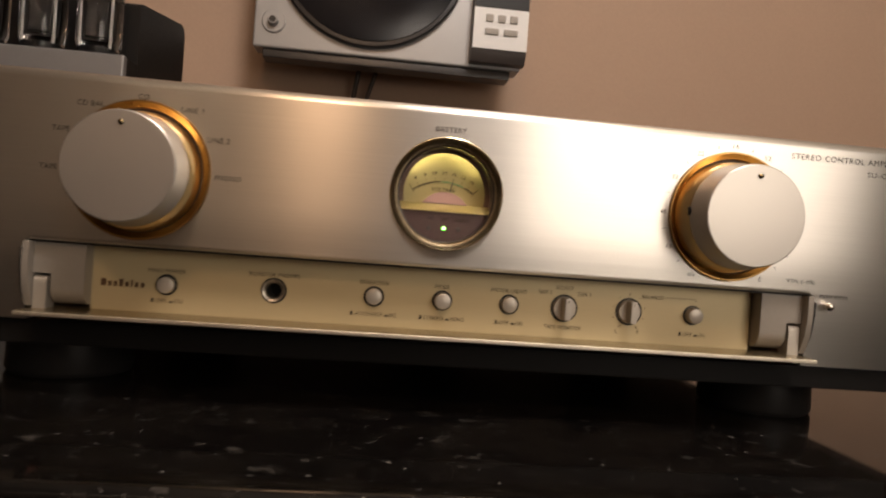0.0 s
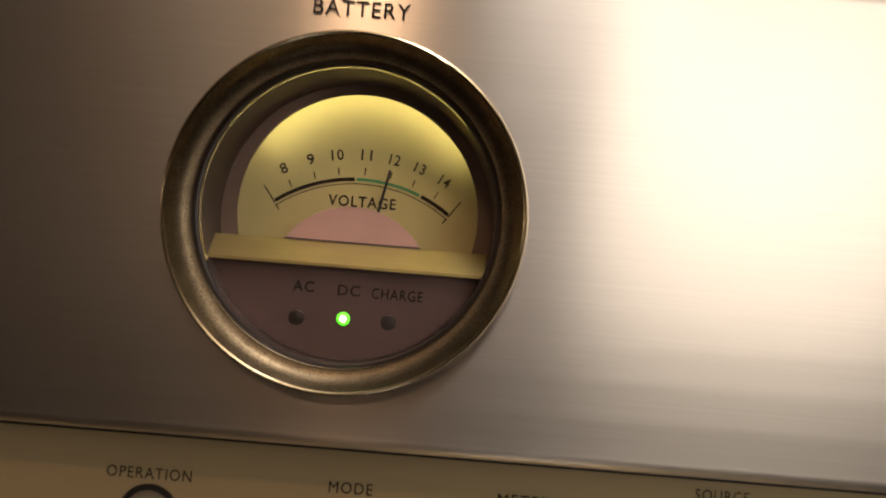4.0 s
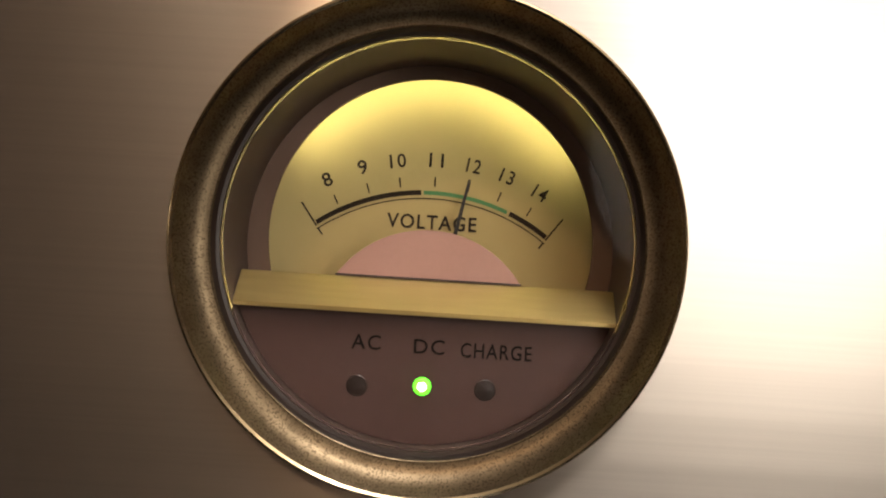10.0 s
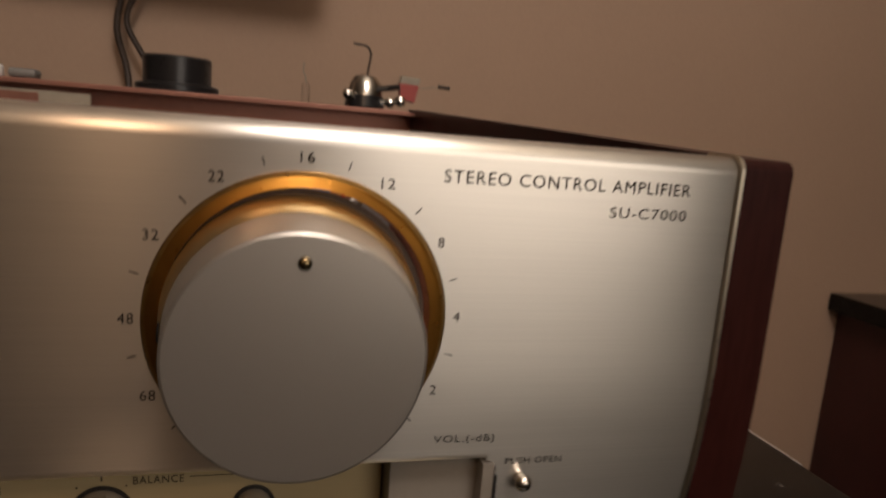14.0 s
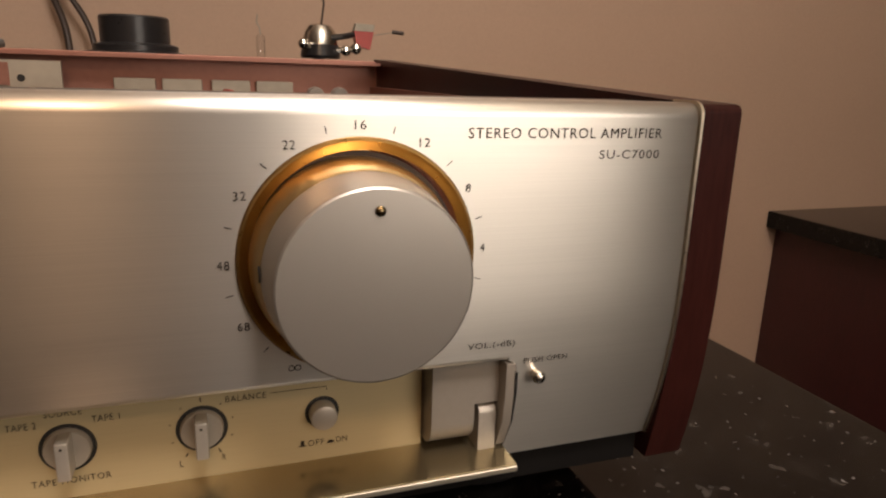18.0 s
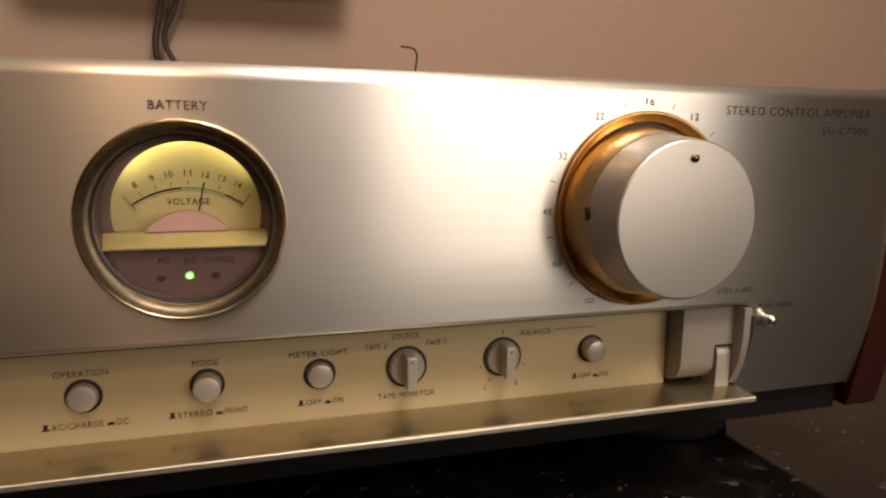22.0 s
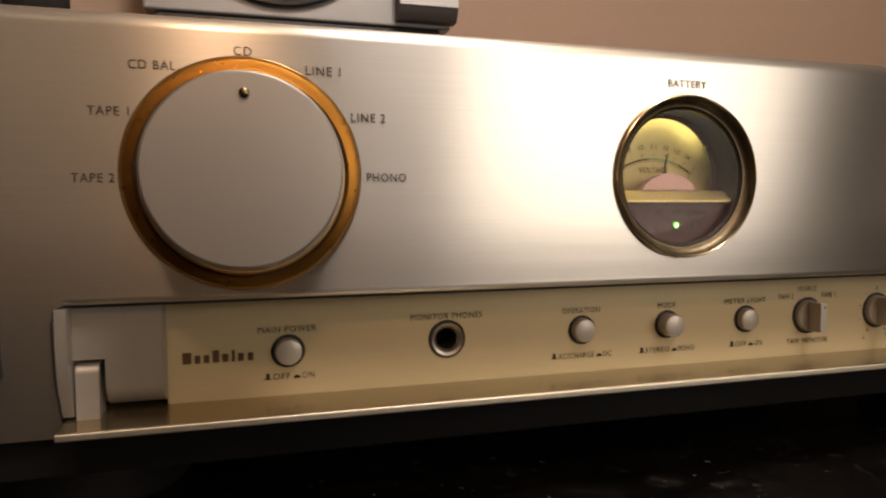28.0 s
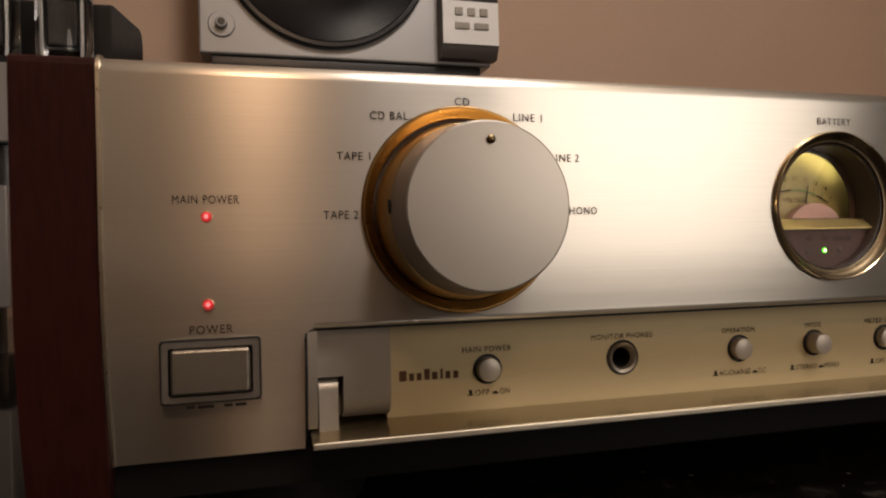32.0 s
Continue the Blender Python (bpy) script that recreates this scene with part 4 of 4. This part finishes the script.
# ---- things behind the amplifier ----
can = thing("black_canister", "black cylindrical can with a flanged foot on the counter", "canister")
part("body", lathe([(0, ZC), (0.040, ZC), (0.040, 0.142), (0.040, 0.146), (0.0325, 0.1475), (0.0325, 0.1515), (0.031, 0.1525), (0.0265, 0.1535), (0.0265, 0.173), (0.0255, 0.1745), (0, 0.1745)], (0.0355, 0.480, 0), "Z", 48), M_DARK, can)
toy = thing("metal_ornament", "small bright metal ornament with a red lens and a rod", "ornament")
OY = 0.615
part("stand", lathe([(0, ZC), (0.03, ZC), (0.03, ZC + 0.006), (0.006, ZC + 0.010), (0.006, 0.150), (0, 0.150)], (0.205, OY, 0), "Z", 32), M_DARK, toy)
part("lower_body", lathe([(0, 0.150), (0.020, 0.150), (0.0215, 0.153), (0.0195, 0.164), (0, 0.164)], (0.207, OY, 0), "Z", 32), M_DARK, toy)
part("body", lathe([(0, 0.1642), (0.0193, 0.1642), (0.0165, 0.177), (0.0115, 0.184), (0.004, 0.186), (0, 0.186)], (0.207, OY, 0), "Z", 32), M_STEEL, toy, "bright chrome body")
part("arm", tube([(0.214, OY - 0.012, 0.171), (0.228, OY - 0.014, 0.173), (0.242, OY - 0.004, 0.176)], 0.0032), M_DARK, toy, "dark arm")
part("lens", prism([(0.2455, 0.164), (0.2600, 0.161), (0.2640, 0.1795), (0.2425, 0.1800)], OY - 0.008, OY + 0.006, "Y"), M_REDPL, toy, "red lens")
part("lens_cap", prism([(0.2425, 0.1802), (0.2640, 0.1797), (0.2655, 0.187), (0.2450, 0.188)], OY - 0.007, OY + 0.005, "Y"), M_TAN, toy, "pale cap")
part("rod", tube(spline([(0.208, OY, 0.184), (0.211, OY, 0.205), (0.2105, OY, 0.210), (0.206, OY, 0.2155), (0.192, OY, 0.217)]), 0.0012), M_RUBBER, toy, "bent dark rod")
for x, z, q in ((0.187, 0.164, 0.0060), (0.232, 0.1585, 0.0060), (0.243, 0.1610, 0.0064)):
    part("chrome_end", lathe([(0, z - q), (q * .7, z - q * .7), (q, z), (q * .7, z + q * .7), (0, z + q)], (x, 0.600, 0), "Z", 20), M_STEEL, toy, "round chrome end")
part("cross_axle", tube([(0.187, 0.600, 0.162), (0.208, 0.606, 0.158), (0.243, 0.600, 0.160)], 0.003), M_STEEL, toy)
part("feeler", tube([(0.262, OY, 0.176), (0.288, OY, 0.1808)], 0.0005, 6), M_TAN, toy)
part("feeler_tip", tube(spline([(0.287, OY, 0.1812), (0.293, OY, 0.1806), (0.300, OY, 0.1802)]), 0.0021, 8), M_RUBBER, toy, "dark tip")
vial = thing("glass_vial", "slim clear vial with a bent straw-coloured stalk", "vial")
part("tube", lathe([(0, ZC), (0.012, ZC), (0.012, ZC + 0.004), (0.0042, ZC + 0.008), (0.0042, 0.1690), (0.003, 0.1715), (0, 0.172)], (0.1445, OY, 0), "Z", 24), M_TUBE, vial)
part("stalk", tube(spline([(0.1445, OY, 0.1715), (0.1435, OY, 0.179), (0.1410, OY, 0.184), (0.1420, OY, 0.192)]), 0.0007, 6), M_TAN, vial, "thin bent stalk")

# ---- silver components at the left: tube amplifier on another unit ----
def feet(parent, xs, ys, z0, z1, r):
    for x in xs:
        for y in ys:
            part("foot", lathe([(0, z0), (r, z0), (r, z1), (0, z1)], (x, y, 0), "Z", 20), M_DARK, parent)


low = thing("silver_component", "wide silver audio component on dark feet", "audio component")
part("case", box(-0.80, -0.365, 0.44, 0.78, 0.045, 0.142, 0.002), M_SILVER, low)
part("front_panel", box(-0.80, -0.365, 0.4325, 0.4398, 0.045, 0.142, 0.0015), M_SILVER, low, "silver front panel")
feet(low, (-0.76, -0.40), (0.47, 0.75), ZC, 0.0449, 0.02)
ta = thing("tube_amplifier", "silver tube amplifier with glass tubes and black transformer covers", "amplifier")
part("chassis", box(-0.76, -0.2935, 0.435, 0.4445, 0.176, 0.2405, 0.002, 3), M_SILVER, ta, "silver front of the chassis")
part("tube_deck", box(-0.76, -0.2955, 0.4447, 0.4745, 0.176, 0.2404), M_COVER, ta, "black deck under the tubes")
part("rear_chassis", box(-0.76, -0.4005, 0.4750, 0.70, 0.176, 0.2390, 0.003), M_DARK, ta)
feet(ta, (-0.72, -0.375), (0.46, 0.60), 0.1421, 0.1759, 0.016)
for x0, x1, z0 in ((-0.400, -0.295, 0.176), (-0.56, -0.43, 0.2392), (-0.73, -0.60, 0.2392)):
    bm = prism([(0.475, z0), (0.475, 0.302), (0.4765, 0.305), (0.480, 0.3065), (0.614, 0.3280), (0.624, 0.3255), (0.630, 0.316), (0.630, z0)], x0, x1)
    bmesh.ops.bevel(bm, geom=[e for e in bm.edges if e.calc_face_angle(0) > radians(60)], offset=0.003, segments=3, affect="EDGES")
    bm.faces.layers.int.new("bevelled")
    part("transformer_cover", bm, M_COVER, ta, "black transformer cover with rounded edges")
for x, y, r in ((-0.326, 0.452, 0.0215), (-0.381, 0.452, 0.0215), (-0.437, 0.452, 0.0215), (-0.493, 0.452, 0.0215)):
    tb = part("vacuum_tube", lathe([(0.016, 0.2408), (r - 0.002, 0.246), (r, 0.252), (r, 0.305), (r - 0.006, 0.322), (0.006, 0.330), (0, 0.332)], (x, y, 0), "Z", 40), M_TUBE, ta, "clear glass tube")
    part("tube_base", lathe([(0, 0.2407), (0.017, 0.2407), (0.017, 0.2475), (0, 0.2475)], (x, y, 0), "Z", 32), M_DARK, tb)
    part("anode", merge(box(x - 0.009, x + 0.009, y - 0.006, y + 0.006, 0.258, 0.295, 0.002), box(x - 0.012, x + 0.012, y - 0.0010, y + 0.0010, 0.256, 0.297)), M_ANODE, tb, "dark grey anode plates")
    part("mica_disc", lathe([(0, 0.2985), (0.015, 0.2985), (0.015, 0.2995), (0, 0.2995)], (x, y, 0), "Z", 24), M_SILVER, tb)
    # white rods stand in for lamp streaks mirrored on the glass
    for dx in (-0.012, 0.013):
        part("glint_rod", tube([(x + dx, y - 0.007, 0.2476), (x + dx, y - 0.007, 0.300)], 0.0014, 8), M_WHITE2, tb, "white rod standing in for a glint on the glass")
    part("getter", lathe([(0.010, 0.314), (0.0115, 0.310), (0.0105, 0.309)], (x, y, 0), "Z", 24), M_STEEL, tb)
